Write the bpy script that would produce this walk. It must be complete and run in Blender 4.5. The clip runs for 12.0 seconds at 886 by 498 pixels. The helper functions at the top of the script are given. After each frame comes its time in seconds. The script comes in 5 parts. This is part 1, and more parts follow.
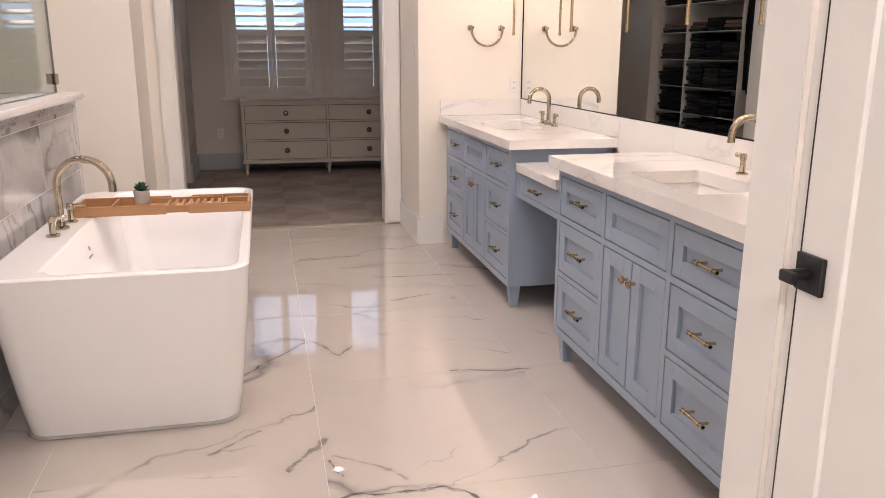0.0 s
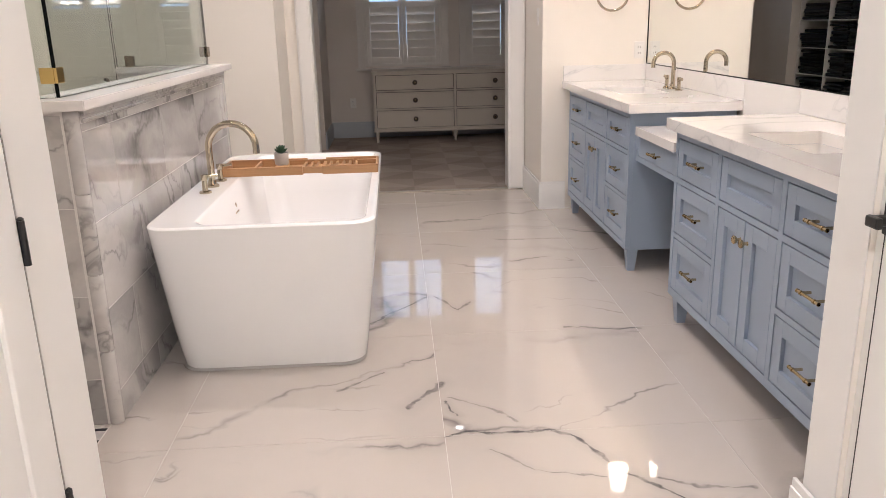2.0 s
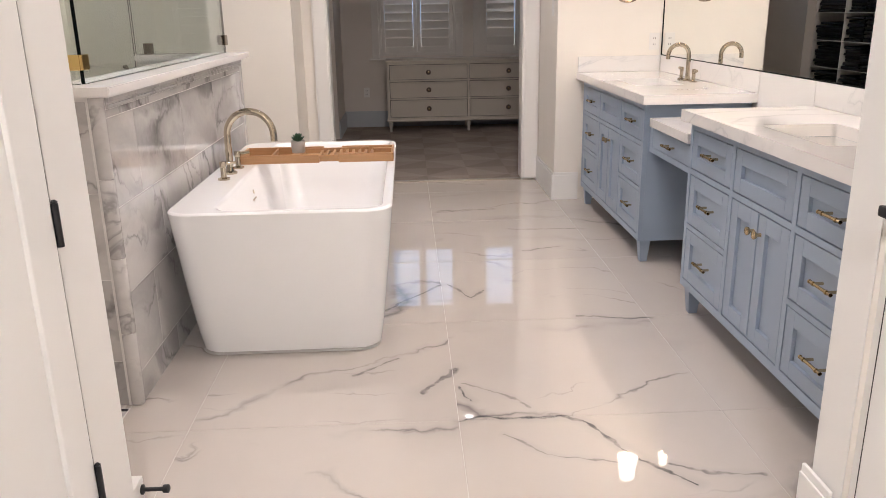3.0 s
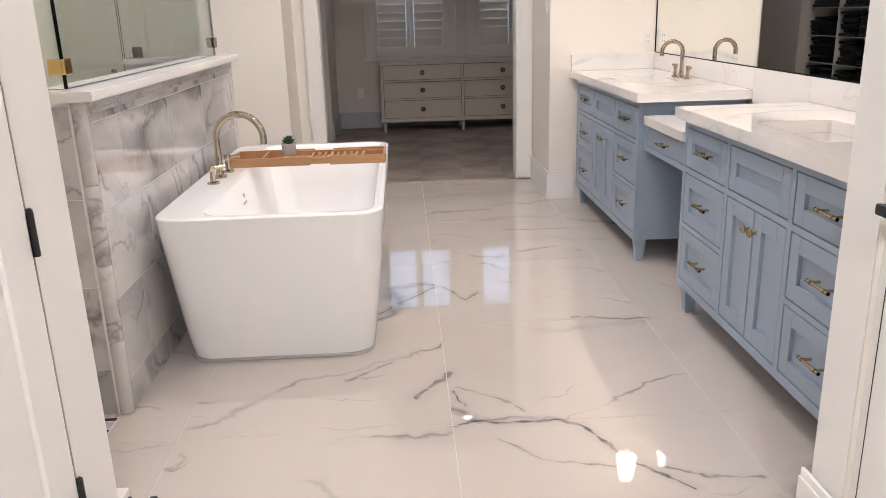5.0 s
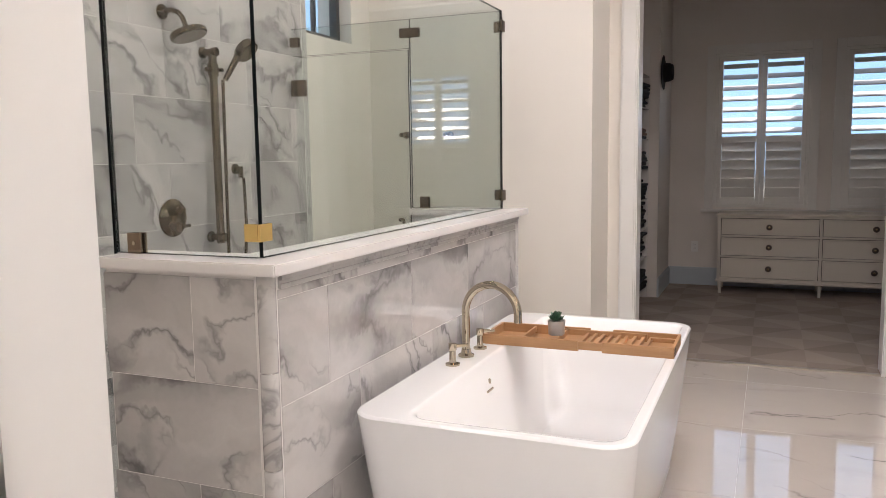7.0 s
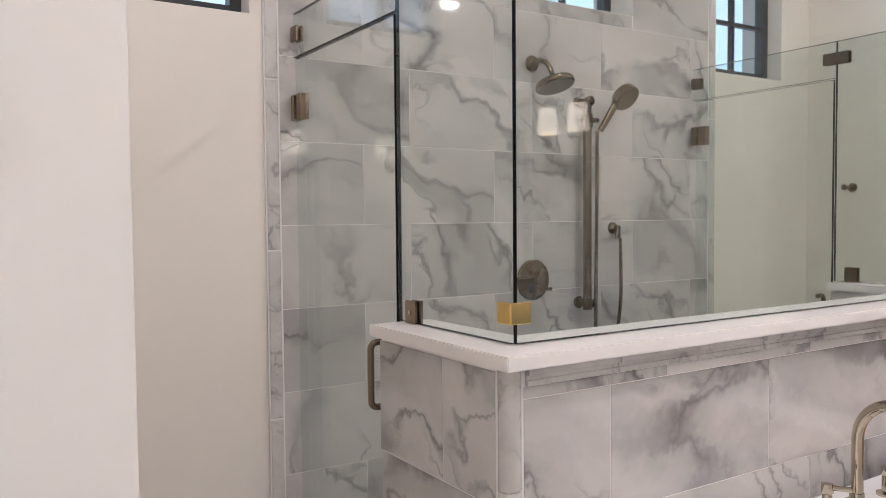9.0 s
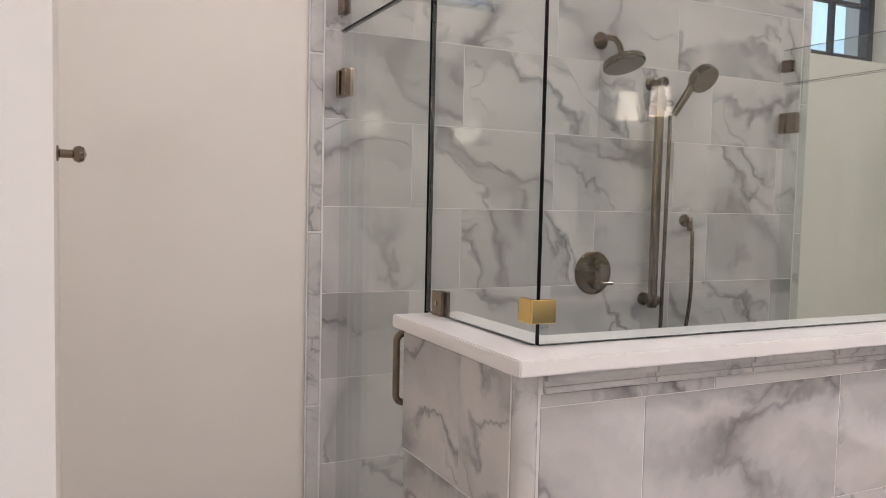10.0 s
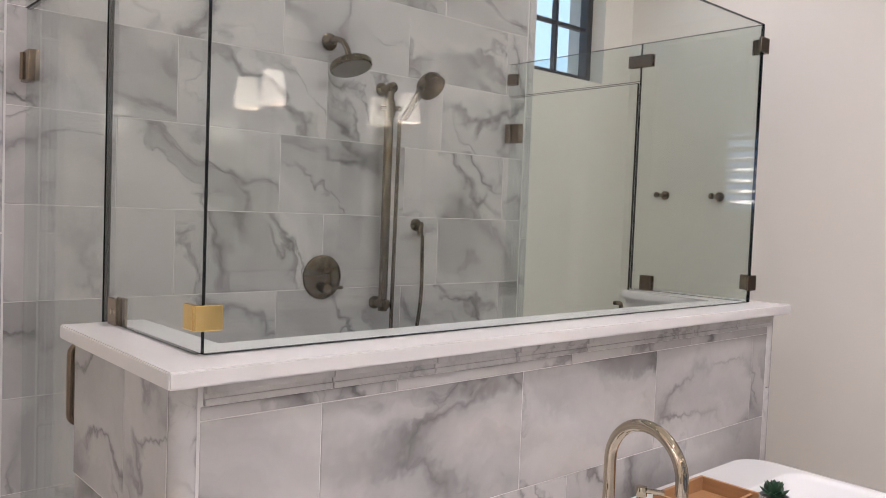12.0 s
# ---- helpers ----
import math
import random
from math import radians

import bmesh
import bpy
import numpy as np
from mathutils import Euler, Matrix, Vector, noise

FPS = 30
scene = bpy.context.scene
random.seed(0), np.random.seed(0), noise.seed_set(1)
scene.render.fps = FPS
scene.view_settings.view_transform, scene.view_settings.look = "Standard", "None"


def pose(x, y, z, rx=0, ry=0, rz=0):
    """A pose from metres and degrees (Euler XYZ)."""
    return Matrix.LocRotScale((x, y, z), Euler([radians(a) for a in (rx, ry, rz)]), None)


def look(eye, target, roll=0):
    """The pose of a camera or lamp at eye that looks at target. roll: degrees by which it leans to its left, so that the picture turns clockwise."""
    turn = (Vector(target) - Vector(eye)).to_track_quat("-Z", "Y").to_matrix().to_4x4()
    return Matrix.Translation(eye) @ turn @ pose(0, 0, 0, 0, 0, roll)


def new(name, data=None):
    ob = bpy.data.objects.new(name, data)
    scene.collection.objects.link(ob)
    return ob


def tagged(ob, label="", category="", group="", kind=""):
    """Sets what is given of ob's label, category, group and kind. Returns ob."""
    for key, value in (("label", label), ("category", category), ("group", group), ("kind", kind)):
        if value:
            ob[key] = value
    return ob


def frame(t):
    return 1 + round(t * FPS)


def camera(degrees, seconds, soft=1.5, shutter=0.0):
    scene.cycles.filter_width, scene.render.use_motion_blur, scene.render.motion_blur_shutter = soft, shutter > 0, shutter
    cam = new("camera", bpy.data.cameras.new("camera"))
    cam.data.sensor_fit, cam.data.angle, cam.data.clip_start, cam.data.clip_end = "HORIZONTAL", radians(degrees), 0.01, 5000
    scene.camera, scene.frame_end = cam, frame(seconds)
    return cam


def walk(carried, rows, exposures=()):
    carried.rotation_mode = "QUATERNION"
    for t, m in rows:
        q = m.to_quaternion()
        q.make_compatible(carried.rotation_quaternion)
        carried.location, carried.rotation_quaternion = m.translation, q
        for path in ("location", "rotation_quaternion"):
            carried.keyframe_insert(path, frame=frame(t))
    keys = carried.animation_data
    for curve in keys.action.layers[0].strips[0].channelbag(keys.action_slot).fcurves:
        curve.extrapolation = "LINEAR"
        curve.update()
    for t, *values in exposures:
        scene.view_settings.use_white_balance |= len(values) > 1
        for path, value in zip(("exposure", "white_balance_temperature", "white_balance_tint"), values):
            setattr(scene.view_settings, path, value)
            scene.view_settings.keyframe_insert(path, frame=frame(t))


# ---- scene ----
cam = camera(59.1, 12.0, soft=0.85)
PATH = [
    (0, (0.188, 0.301, 1.335), (0.618, 2.192, 0.844), 0.1),
    (0.5, (0.22, 0.193, 1.329), (0.473, 2.109, 0.812), 0.2),
    (1, (0.235, 0.153, 1.321), (0.403, 2.066, 0.76), -0.6),
    (1.5, (0.222, 0.15, 1.323), (0.355, 2.063, 0.754), -1.1),
    (2, (0.207, 0.131, 1.323), (0.312, 2.049, 0.765), -1.4),
    (2.5, (0.192, 0.107, 1.327), (0.273, 2.028, 0.777), -1.4),
    (3, (0.184, 0.092, 1.326), (0.263, 2.004, 0.745), -1.0),
    (5, (0.208, 0.132, 1.322), (0.292, 2.044, 0.741), -1.7),
    (5.5, (0.201, 0.322, 1.33), (0.191, 2.26, 0.837), -2.0),
    (6, (0.219, 0.559, 1.338), (0.003, 2.508, 0.949), -2.1),
    (6.5, (0.333, 0.766, 1.36), (-0.161, 2.679, 1.047), -1.5),
    (7, (0.417, 0.953, 1.385), (-0.35, 2.785, 1.154), -0.8),
    (9, (0.507, 1.662, 1.405), (-1.178, 2.736, 1.322), -0.5),
    (9.5, (0.504, 1.736, 1.404), (-1.303, 2.588, 1.306), 0.6),
    (10, (0.447, 1.875, 1.404), (-1.349, 2.746, 1.282), 1.3),
    (10.5, (0.447, 1.975, 1.417), (-1.301, 2.939, 1.29), 1.1),
    (11, (0.463, 2.03, 1.425), (-1.224, 3.098, 1.307), 1.4),
    (11.5, (0.485, 2.076, 1.418), (-1.12, 3.265, 1.311), 2.1),
    (12, (0.511, 2.093, 1.401), (-0.982, 3.421, 1.309), 2.2),
]
walk(cam, [(t, look(eye, target, roll)) for t, eye, target, roll in PATH],
     [(0, 0.86, 6700, 20), (0.5, 0.87, 6590, 18), (1.0, 0.88, 6420, 15), (1.5, 0.89, 6400, 14.8), (3.0, 0.91, 6350, 14.2), (5.5, 0.92, 6180, 12.5), (7.0, 0.90, 6200, 13), (9.0, 0.70, 6040, 14.5), (10.5, 0.69, 6100, 15.5), (12, 0.66, 5920, 15)])

# ---- world, sun, exposure ----
world = bpy.data.worlds.new("sky")
scene.world = world
world.use_nodes = True
wn, wl = world.node_tree.nodes, world.node_tree.links
sky = wn.new("ShaderNodeTexSky")
sky.sky_type = "NISHITA"
sky.sun_disc = False
sky.dust_density, sky.ozone_density = 1.6, 1.6
sky.sun_elevation, sky.sun_rotation = radians(56), radians(42.8)
wl.new(sky.outputs[0], wn["Background"].inputs[0])
wn["Background"].inputs[1].default_value = 0.15
sun = new("sun", bpy.data.lights.new("sun", "SUN"))
sun.data.energy, sun.data.angle, sun.data.color = 4.5, radians(0.5), (1.0, 0.94, 0.85)
sun.matrix_world = look((3.7, 4.0, 8.1), (0, 0, 0))


def disc_lamp(name, x, y, z, size, watts, colour):
    lamp = new(name, bpy.data.lights.new(name, "AREA"))
    lamp.data.shape, lamp.data.size = "DISK", size
    lamp.data.energy, lamp.data.color = watts, colour
    lamp.matrix_world = pose(x, y, z)
    return lamp


WARM = (1.0, 0.915, 0.87)
COOL = (0.97, 0.96, 0.965)
# ceiling lights at assumed places; the last is added to brighten the west wall
CANS = [(0.80, 2.75, 10.5), (0.35, 5.0, 8.5), (0.10, 3.9, 12.0), (-1.5, 3.76, 2.0), (-1.4, 5.3, 2.6), (-1.25, 2.15, 4.0)]
# unseen fill lamp added in the hall to brighten the tub front
HALL_FILL = [(0.2, -0.85, 31.0)]
FAR_CANS = [(-0.07, 7.95, 0.06), (0.77, 7.95, 0.06)]
for cx, cy, watts in CANS + HALL_FILL + FAR_CANS:
    disc_lamp("can_lamp", cx, cy, 3.035, 0.13, watts, COOL if cy < 0 else WARM)


# ---- materials ----
class Mat:
    """A small node builder for one material."""

    def __init__(self, name):
        self.m = bpy.data.materials.new(name)
        self.m.use_nodes = True
        self.t = self.m.node_tree
        self.b = self.t.nodes["Principled BSDF"]
        self.out = self.t.nodes["Material Output"]

    def node(self, kind, **values):
        n = self.t.nodes.new(kind)
        for k, v in values.items():
            n.inputs[k].default_value = v
        return n

    def link(self, a, b):
        self.t.links.new(a, b)

    def set(self, **values):
        for k, v in values.items():
            self.b.inputs[k.replace("_", " ")].default_value = v
        return self

    def coords(self, per_object=0.0):
        """World positions, shifted at random from object to object."""
        geo = self.node("ShaderNodeNewGeometry")
        if not per_object:
            return geo.outputs["Position"]
        info = self.node("ShaderNodeObjectInfo")
        mul = self.t.nodes.new("ShaderNodeVectorMath")
        mul.operation = "MULTIPLY"
        comb = self.node("ShaderNodeCombineXYZ")
        for k in "XYZ":
            self.link(info.outputs["Random"], comb.inputs[k])
        self.link(comb.outputs[0], mul.inputs[0])
        mul.inputs[1].default_value = (per_object, per_object * 1.7, per_object * 0.6)
        add = self.t.nodes.new("ShaderNodeVectorMath")
        self.link(geo.outputs["Position"], add.inputs[0])
        self.link(mul.outputs[0], add.inputs[1])
        return add.outputs[0]

    def noise(self, vec, scale, detail=4.0, rough=0.55, distort=0.0):
        n = self.node("ShaderNodeTexNoise", Scale=scale, Detail=detail, Roughness=rough, Distortion=distort)
        self.link(vec, n.inputs["Vector"])
        return n.outputs["Fac"]

    def ramp(self, fac, stops):
        r = self.node("ShaderNodeValToRGB")
        e = r.color_ramp.elements
        while len(e) < len(stops):
            e.new(0.5)
        for el, (p, c) in zip(e, stops):
            el.position, el.color = p, (*c, 1) if len(c) == 3 else c
        self.link(fac, r.inputs[0])
        return r.outputs[0]

    def mix(self, fac, a, b, kind="MIX"):
        n = self.t.nodes.new("ShaderNodeMix")
        n.data_type, n.blend_type = "RGBA", kind
        for sock, v in ((n.inputs[0], fac), (n.inputs[6], a), (n.inputs[7], b)):
            if isinstance(v, (int, float)):
                sock.default_value = v
            elif isinstance(v, tuple):
                sock.default_value = (*v, 1)
            else:
                self.link(v, sock)
        return n.outputs[2]

    def bump(self, fac, strength, distance=0.002):
        n = self.node("ShaderNodeBump", Strength=strength, Distance=distance)
        self.link(fac, n.inputs["Height"])
        self.link(n.outputs[0], self.b.inputs["Normal"])

    def colour(self, sock):
        self.link(sock, self.b.inputs["Base Color"])
        return self


def paint(name, rgb, rough=0.5, vary=0.05, bump=0.05, scale=60):
    k = Mat(name).set(Roughness=rough)
    p = k.coords()
    dark = tuple(c * (1 - vary) for c in rgb)
    k.colour(k.mix(k.noise(p, 1.3, 3), dark, rgb))
    if bump:
        k.bump(k.noise(p, scale * 4, 2), bump, 0.0006)
    r = k.node("ShaderNodeMapRange")
    k.link(k.noise(p, 5, 3), r.inputs[0])
    r.inputs[3].default_value, r.inputs[4].default_value = rough * 0.85, rough * 1.15
    k.link(r.outputs[0], k.b.inputs["Roughness"])
    return k.m


def veins(k, p, scale, width, distort, stretch, turn, detail=7.0, rough=0.6):
    """Thin irregular lines where a stretched noise crosses its middle value."""
    rot = k.node("ShaderNodeVectorRotate")
    rot.rotation_type = "EULER_XYZ"
    rot.inputs["Rotation"].default_value = turn
    k.link(p, rot.inputs["Vector"])
    mp = k.node("ShaderNodeMapping")
    mp.inputs["Scale"].default_value = stretch
    k.link(rot.outputs[0], mp.inputs["Vector"])
    f = k.noise(mp.outputs[0], scale, detail, rough, distort)
    return k.ramp(f, [(0.5 - width, (0, 0, 0)), (0.5 - width * 0.12, (1, 1, 1)), (0.5 + width * 0.12, (1, 1, 1)), (0.5 + width, (0, 0, 0))])


def times(k, a, b):
    n = k.t.nodes.new("ShaderNodeMath")
    n.operation = "MULTIPLY"
    for sock, v in zip(n.inputs, (a, b)):
        if isinstance(v, (int, float)):
            sock.default_value = v
        else:
            k.link(v, sock)
    return n.outputs[0]


def marble(name, base, cloud, vein, scale, width, cloud_amount, vein_amount, rough, per_object, fine=0.35, mask=(0.45, 0.62), stretch=(0.6, 1.4, 1.4), turn=(0.5, 0.4, 0.6), ior=1.5, detail=5.0, coat=0.3, halo_amount=0.38):
    """Clouded stone with soft streaks, main veins and a net of finer ones."""
    k = Mat(name).set(Roughness=rough, IOR=ior)
    p = k.coords(per_object)
    soft = veins(k, p, scale * 0.9, 0.13, 0.9, stretch, turn, 4.0, 0.5)
    c = k.mix(times(k, k.ramp(k.noise(p, scale * 1.2, 5, 0.6, 0.8), [(0.40, (0, 0, 0)), (0.75, (1, 1, 1))]), cloud_amount), base, cloud)
    c = k.mix(times(k, times(k, soft, k.ramp(k.noise(p, scale * 1.1, 2), [(0.42, (0, 0, 0)), (0.6, (1, 1, 1))])), cloud_amount * 0.8), c, cloud)
    place = k.ramp(k.noise(p, scale * 0.9, 2), [(mask[0], (0, 0, 0)), (mask[1], (1, 1, 1))])
    halo = veins(k, p, scale, width * 5, 0.7, stretch, turn, detail, 0.5)
    c = k.mix(times(k, times(k, halo, place), vein_amount * halo_amount), c, vein)
    c = k.mix(times(k, times(k, veins(k, p, scale, width, 0.7, stretch, turn, detail, 0.5), place), vein_amount), c, vein)
    t2 = (turn[0] + 0.3, turn[1] - 0.5, turn[2] + 0.9)
    thin = times(k, veins(k, p, scale * 1.7, width * 0.7, 0.6, stretch, t2, detail, 0.55), k.ramp(k.noise(p, scale * 1.7, 2), [(0.48, (0, 0, 0)), (0.64, (1, 1, 1))]))
    c = k.mix(times(k, thin, vein_amount * fine), c, vein)
    k.colour(c)
    k.b.inputs["Coat Weight"].default_value = coat
    k.b.inputs["Coat Roughness"].default_value = 0.02
    return k.m


def tile_plane(k, floor, lean, spread):
    """Coordinates in a tile's own plane, shifted from tile to tile, the grain turned by lean and a random spread."""
    geo, info = k.node("ShaderNodeNewGeometry"), k.node("ShaderNodeObjectInfo")
    sep, comb = k.node("ShaderNodeSeparateXYZ"), k.node("ShaderNodeCombineXYZ")
    k.link(geo.outputs["Position"], sep.inputs[0])
    if floor:
        k.link(sep.outputs["X"], comb.inputs["X"])
        k.link(sep.outputs["Y"], comb.inputs["Y"])
    else:
        k.link(math_node(k, "ADD", sep.outputs["X"], sep.outputs["Y"]), comb.inputs["X"])
        k.link(sep.outputs["Z"], comb.inputs["Y"])
    k.link(times(k, info.outputs["Random"], 57.0), comb.inputs["Z"])
    rot = k.node("ShaderNodeVectorRotate")
    rot.rotation_type = "Z_AXIS"
    k.link(comb.outputs[0], rot.inputs["Vector"])
    turn = math_node(k, "MULTIPLY", math_node(k, "FRACT", times(k, info.outputs["Random"], 13.7), 0.0), spread)
    k.link(math_node(k, "ADD", turn, lean - spread / 2), rot.inputs["Angle"])
    return rot.outputs[0]


def math_node(k, operation, a, b, c=None):
    n = k.t.nodes.new("ShaderNodeMath")
    n.operation = operation
    for sock, v in zip(n.inputs, (a, b, c)):
        if v is None:
            continue
        if isinstance(v, (int, float)):
            sock.default_value = v
        else:
            k.link(v, sock)
    return n.outputs[0]


def vec_node(k, operation, a, b, out=0):
    n = k.t.nodes.new("ShaderNodeVectorMath")
    n.operation = operation
    for sock, v in zip(n.inputs, (a, b)):
        if isinstance(v, tuple):
            sock.default_value = v
        else:
            k.link(v, sock)
    return n.outputs[out]


def warped(k, p, scale, amount, detail=3.0):
    """Coordinates pushed about by a coloured noise."""
    n = k.node("ShaderNodeTexNoise", Scale=scale, Detail=detail, Roughness=0.6)
    k.link(p, n.inputs["Vector"])
    d = vec_node(k, "SUBTRACT", n.outputs["Color"], (0.5, 0.5, 0.5))
    return vec_node(k, "ADD", p, vec_node(k, "MULTIPLY", d, (amount, amount, 0.0)))


def seam(k, p, scale, width, stretch, detail=0.6):
    """Soft lines along the contours of a smooth stretched noise."""
    f = k.noise(vec_node(k, "MULTIPLY", p, stretch), scale, detail, 0.5)
    d = math_node(k, "ABSOLUTE", math_node(k, "SUBTRACT", f, 0.5), 0.0)
    return k.ramp(d, [(0.0, (1, 1, 1)), (width * 0.35, (0.55, 0.55, 0.55)), (width, (0, 0, 0))])


def patches(k, p, scale, lo, hi, detail=2.0):
    return k.ramp(k.noise(p, scale, detail), [(lo, (0, 0, 0)), (hi, (1, 1, 1))])


def wall_marble():
    """Pale stone with drifting grey clouds, soft slanting bands and thin broken veins."""
    k = Mat("grey_veined_wall_marble").set(Roughness=0.05)
    base, cloud, band, vein = (0.635, 0.61, 0.592), (0.34, 0.328, 0.322), (0.25, 0.242, 0.24), (0.125, 0.12, 0.119)
    p0 = tile_plane(k, False, 0.55, 1.5)
    p = warped(k, p0, 2.2, 0.55, 5.0)
    long = (0.55, 2.1, 1.0)
    info = k.node("ShaderNodeObjectInfo")
    share = math_node(k, "MULTIPLY_ADD", math_node(k, "FRACT", times(k, info.outputs["Random"], 29.3), 0.0), 0.55, 0.35)
    c = k.mix(times(k, patches(k, vec_node(k, "MULTIPLY", p, long), 1.5, 0.38, 0.66, 7.0), share), base, cloud)
    c = k.mix(times(k, times(k, seam(k, p, 1.25, 0.085, long, 1.2), patches(k, p0, 1.6, 0.38, 0.58)), 0.70), c, band)
    fine = warped(k, p, 9.0, 0.10, 4.0)
    c = k.mix(times(k, times(k, seam(k, fine, 1.25, 0.026, long, 1.2), patches(k, p0, 2.1, 0.40, 0.56)), 0.72), c, vein)
    c = k.mix(times(k, times(k, seam(k, fine, 2.6, 0.030, (0.8, 1.7, 1.0), 1.5), patches(k, p0, 2.7, 0.44, 0.60)), 0.60), c, vein)
    c = k.mix(times(k, k.noise(p0, 55, 3), 0.10), c, cloud)
    k.colour(c)
    k.b.inputs["Coat Weight"].default_value = 0.12
    k.b.inputs["Coat Roughness"].default_value = 0.015
    return k.m


def vein_line(k, p, points):
    """The distance from p to a broken line on the floor."""
    best = None
    for a, b in zip(points, points[1:]):
        ax, ay, bx, by = *a, b[0] - a[0], b[1] - a[1]
        pa = vec_node(k, "SUBTRACT", p, (ax, ay, 0.0))
        h = math_node(k, "DIVIDE", vec_node(k, "DOT_PRODUCT", pa, (bx, by, 0.0), 1), bx * bx + by * by)
        h.node.use_clamp = True
        n = k.t.nodes.new("ShaderNodeVectorMath")
        n.operation = "SCALE"
        n.inputs[0].default_value = (bx, by, 0.0)
        k.link(h, n.inputs["Scale"])
        d = vec_node(k, "DISTANCE", pa, n.outputs[0], 1)
        best = d if best is None else math_node(k, "MINIMUM", best, d)
    return best


def floor_marble():
    """Polished cream stone: faint clouds, a few broken dark veins and thinner grey ones."""
    k = Mat("polished_floor_marble").set(Roughness=0.006, IOR=1.85)
    base, cloud, vein = (0.56, 0.508, 0.462), (0.46, 0.42, 0.39), (0.07, 0.07, 0.073)
    p0 = tile_plane(k, True, 0.3, 1.6)
    p = warped(k, p0, 1.6, 0.5, 4.0)
    c = k.mix(times(k, patches(k, p, 1.1, 0.42, 0.75, 5.0), 0.45), base, cloud)
    fine = warped(k, p, 8.0, 0.09, 4.0)
    long = (0.6, 1.9, 1.0)
    c = k.mix(times(k, times(k, seam(k, fine, 0.75, 0.030, long), patches(k, p0, 1.3, 0.44, 0.60)), 0.15), c, vein)
    c = k.mix(times(k, times(k, seam(k, fine, 0.75, 0.0085, long), patches(k, p0, 2.0, 0.48, 0.62)), 0.62), c, vein)
    c = k.mix(times(k, times(k, seam(k, fine, 1.5, 0.010, long), patches(k, p0, 2.3, 0.52, 0.66)), 0.42), c, vein)
    geo = k.node("ShaderNodeNewGeometry")
    q = warped(k, warped(k, geo.outputs["Position"], 5.0, 0.07, 3.0), 26.0, 0.022, 3.0)
    for points, width, amount in FLOOR_VEINS:
        d = vein_line(k, q, points)
        wide = math_node(k, "MULTIPLY_ADD", patches(k, q, 11.0, 0.36, 0.66), width * 1.5, width * 0.35)
        r = math_node(k, "DIVIDE", d, wide)
        c = k.mix(times(k, k.ramp(math_node(k, "DIVIDE", d, width * 5.0), [(0.0, (1, 1, 1)), (1.0, (0, 0, 0))]), amount * 0.15), c, vein)
        line = k.ramp(r, [(0.35, (1, 1, 1)), (1.0, (0, 0, 0))])
        c = k.mix(times(k, times(k, line, k.ramp(k.noise(q, 17.0, 3), [(0.30, (0.25, 0.25, 0.25)), (0.58, (1, 1, 1))])), amount), c, vein)
    k.colour(c)
    return k.m


def metal(name, rgb, rough):
    k = Mat(name).set(Metallic=1.0, Roughness=rough)
    p = k.coords()
    k.colour(k.mix(k.noise(p, 9, 3), tuple(c * 0.88 for c in rgb), rgb))
    r = k.node("ShaderNodeMapRange")
    k.link(k.noise(p, 40, 3), r.inputs[0])
    r.inputs[3].default_value, r.inputs[4].default_value = rough * 0.7, rough * 1.4
    k.link(r.outputs[0], k.b.inputs["Roughness"])
    return k.m


def clear_glass(name, tint, gloss=1.0):
    k = Mat(name)
    k.t.nodes.remove(k.b)
    tr = k.node("ShaderNodeBsdfTransparent")
    tr.inputs[0].default_value = (*tint, 1)
    gl = k.node("ShaderNodeBsdfGlossy", Roughness=0.0)
    lw = k.node("ShaderNodeLayerWeight")
    pw = k.t.nodes.new("ShaderNodeMath")
    pw.operation = "POWER"
    k.link(lw.outputs["Facing"], pw.inputs[0])
    pw.inputs[1].default_value = 5.0
    ma = k.t.nodes.new("ShaderNodeMath")
    ma.operation = "MULTIPLY_ADD"
    k.link(pw.outputs[0], ma.inputs[0])
    ma.inputs[1].default_value, ma.inputs[2].default_value = 0.95 * gloss, 0.042 * gloss
    mx = k.node("ShaderNodeMixShader")
    k.link(ma.outputs[0], mx.inputs[0])
    k.link(tr.outputs[0], mx.inputs[1])
    k.link(gl.outputs[0], mx.inputs[2])
    k.link(mx.outputs[0], k.out.inputs[0])
    return k.m


def glow(name, rgb, strength):
    k = Mat(name).set(Roughness=0.6)
    k.b.inputs["Base Color"].default_value = (*rgb, 1)
    k.b.inputs["Emission Color"].default_value = (*rgb, 1)
    k.b.inputs["Emission Strength"].default_value = strength
    return k.m


def wood(name, light, dark, rough=0.45):
    k = Mat(name).set(Roughness=rough)
    p = k.coords()
    mp = k.node("ShaderNodeMapping")
    mp.inputs["Scale"].default_value = (3, 60, 60)
    k.link(p, mp.inputs["Vector"])
    f = k.noise(mp.outputs[0], 2.0, 5, 0.6, 0.6)
    k.colour(k.mix(f, dark, light))
    k.bump(f, 0.15, 0.0008)
    return k.m


def fabric(name, a, b, scale=220, rough=0.95):
    k = Mat(name).set(Roughness=rough)
    p = k.coords()
    f = k.noise(p, scale, 3)
    k.colour(k.mix(k.noise(p, 7, 4), a, b))
    k.bump(f, 0.5, 0.003)
    return k.m


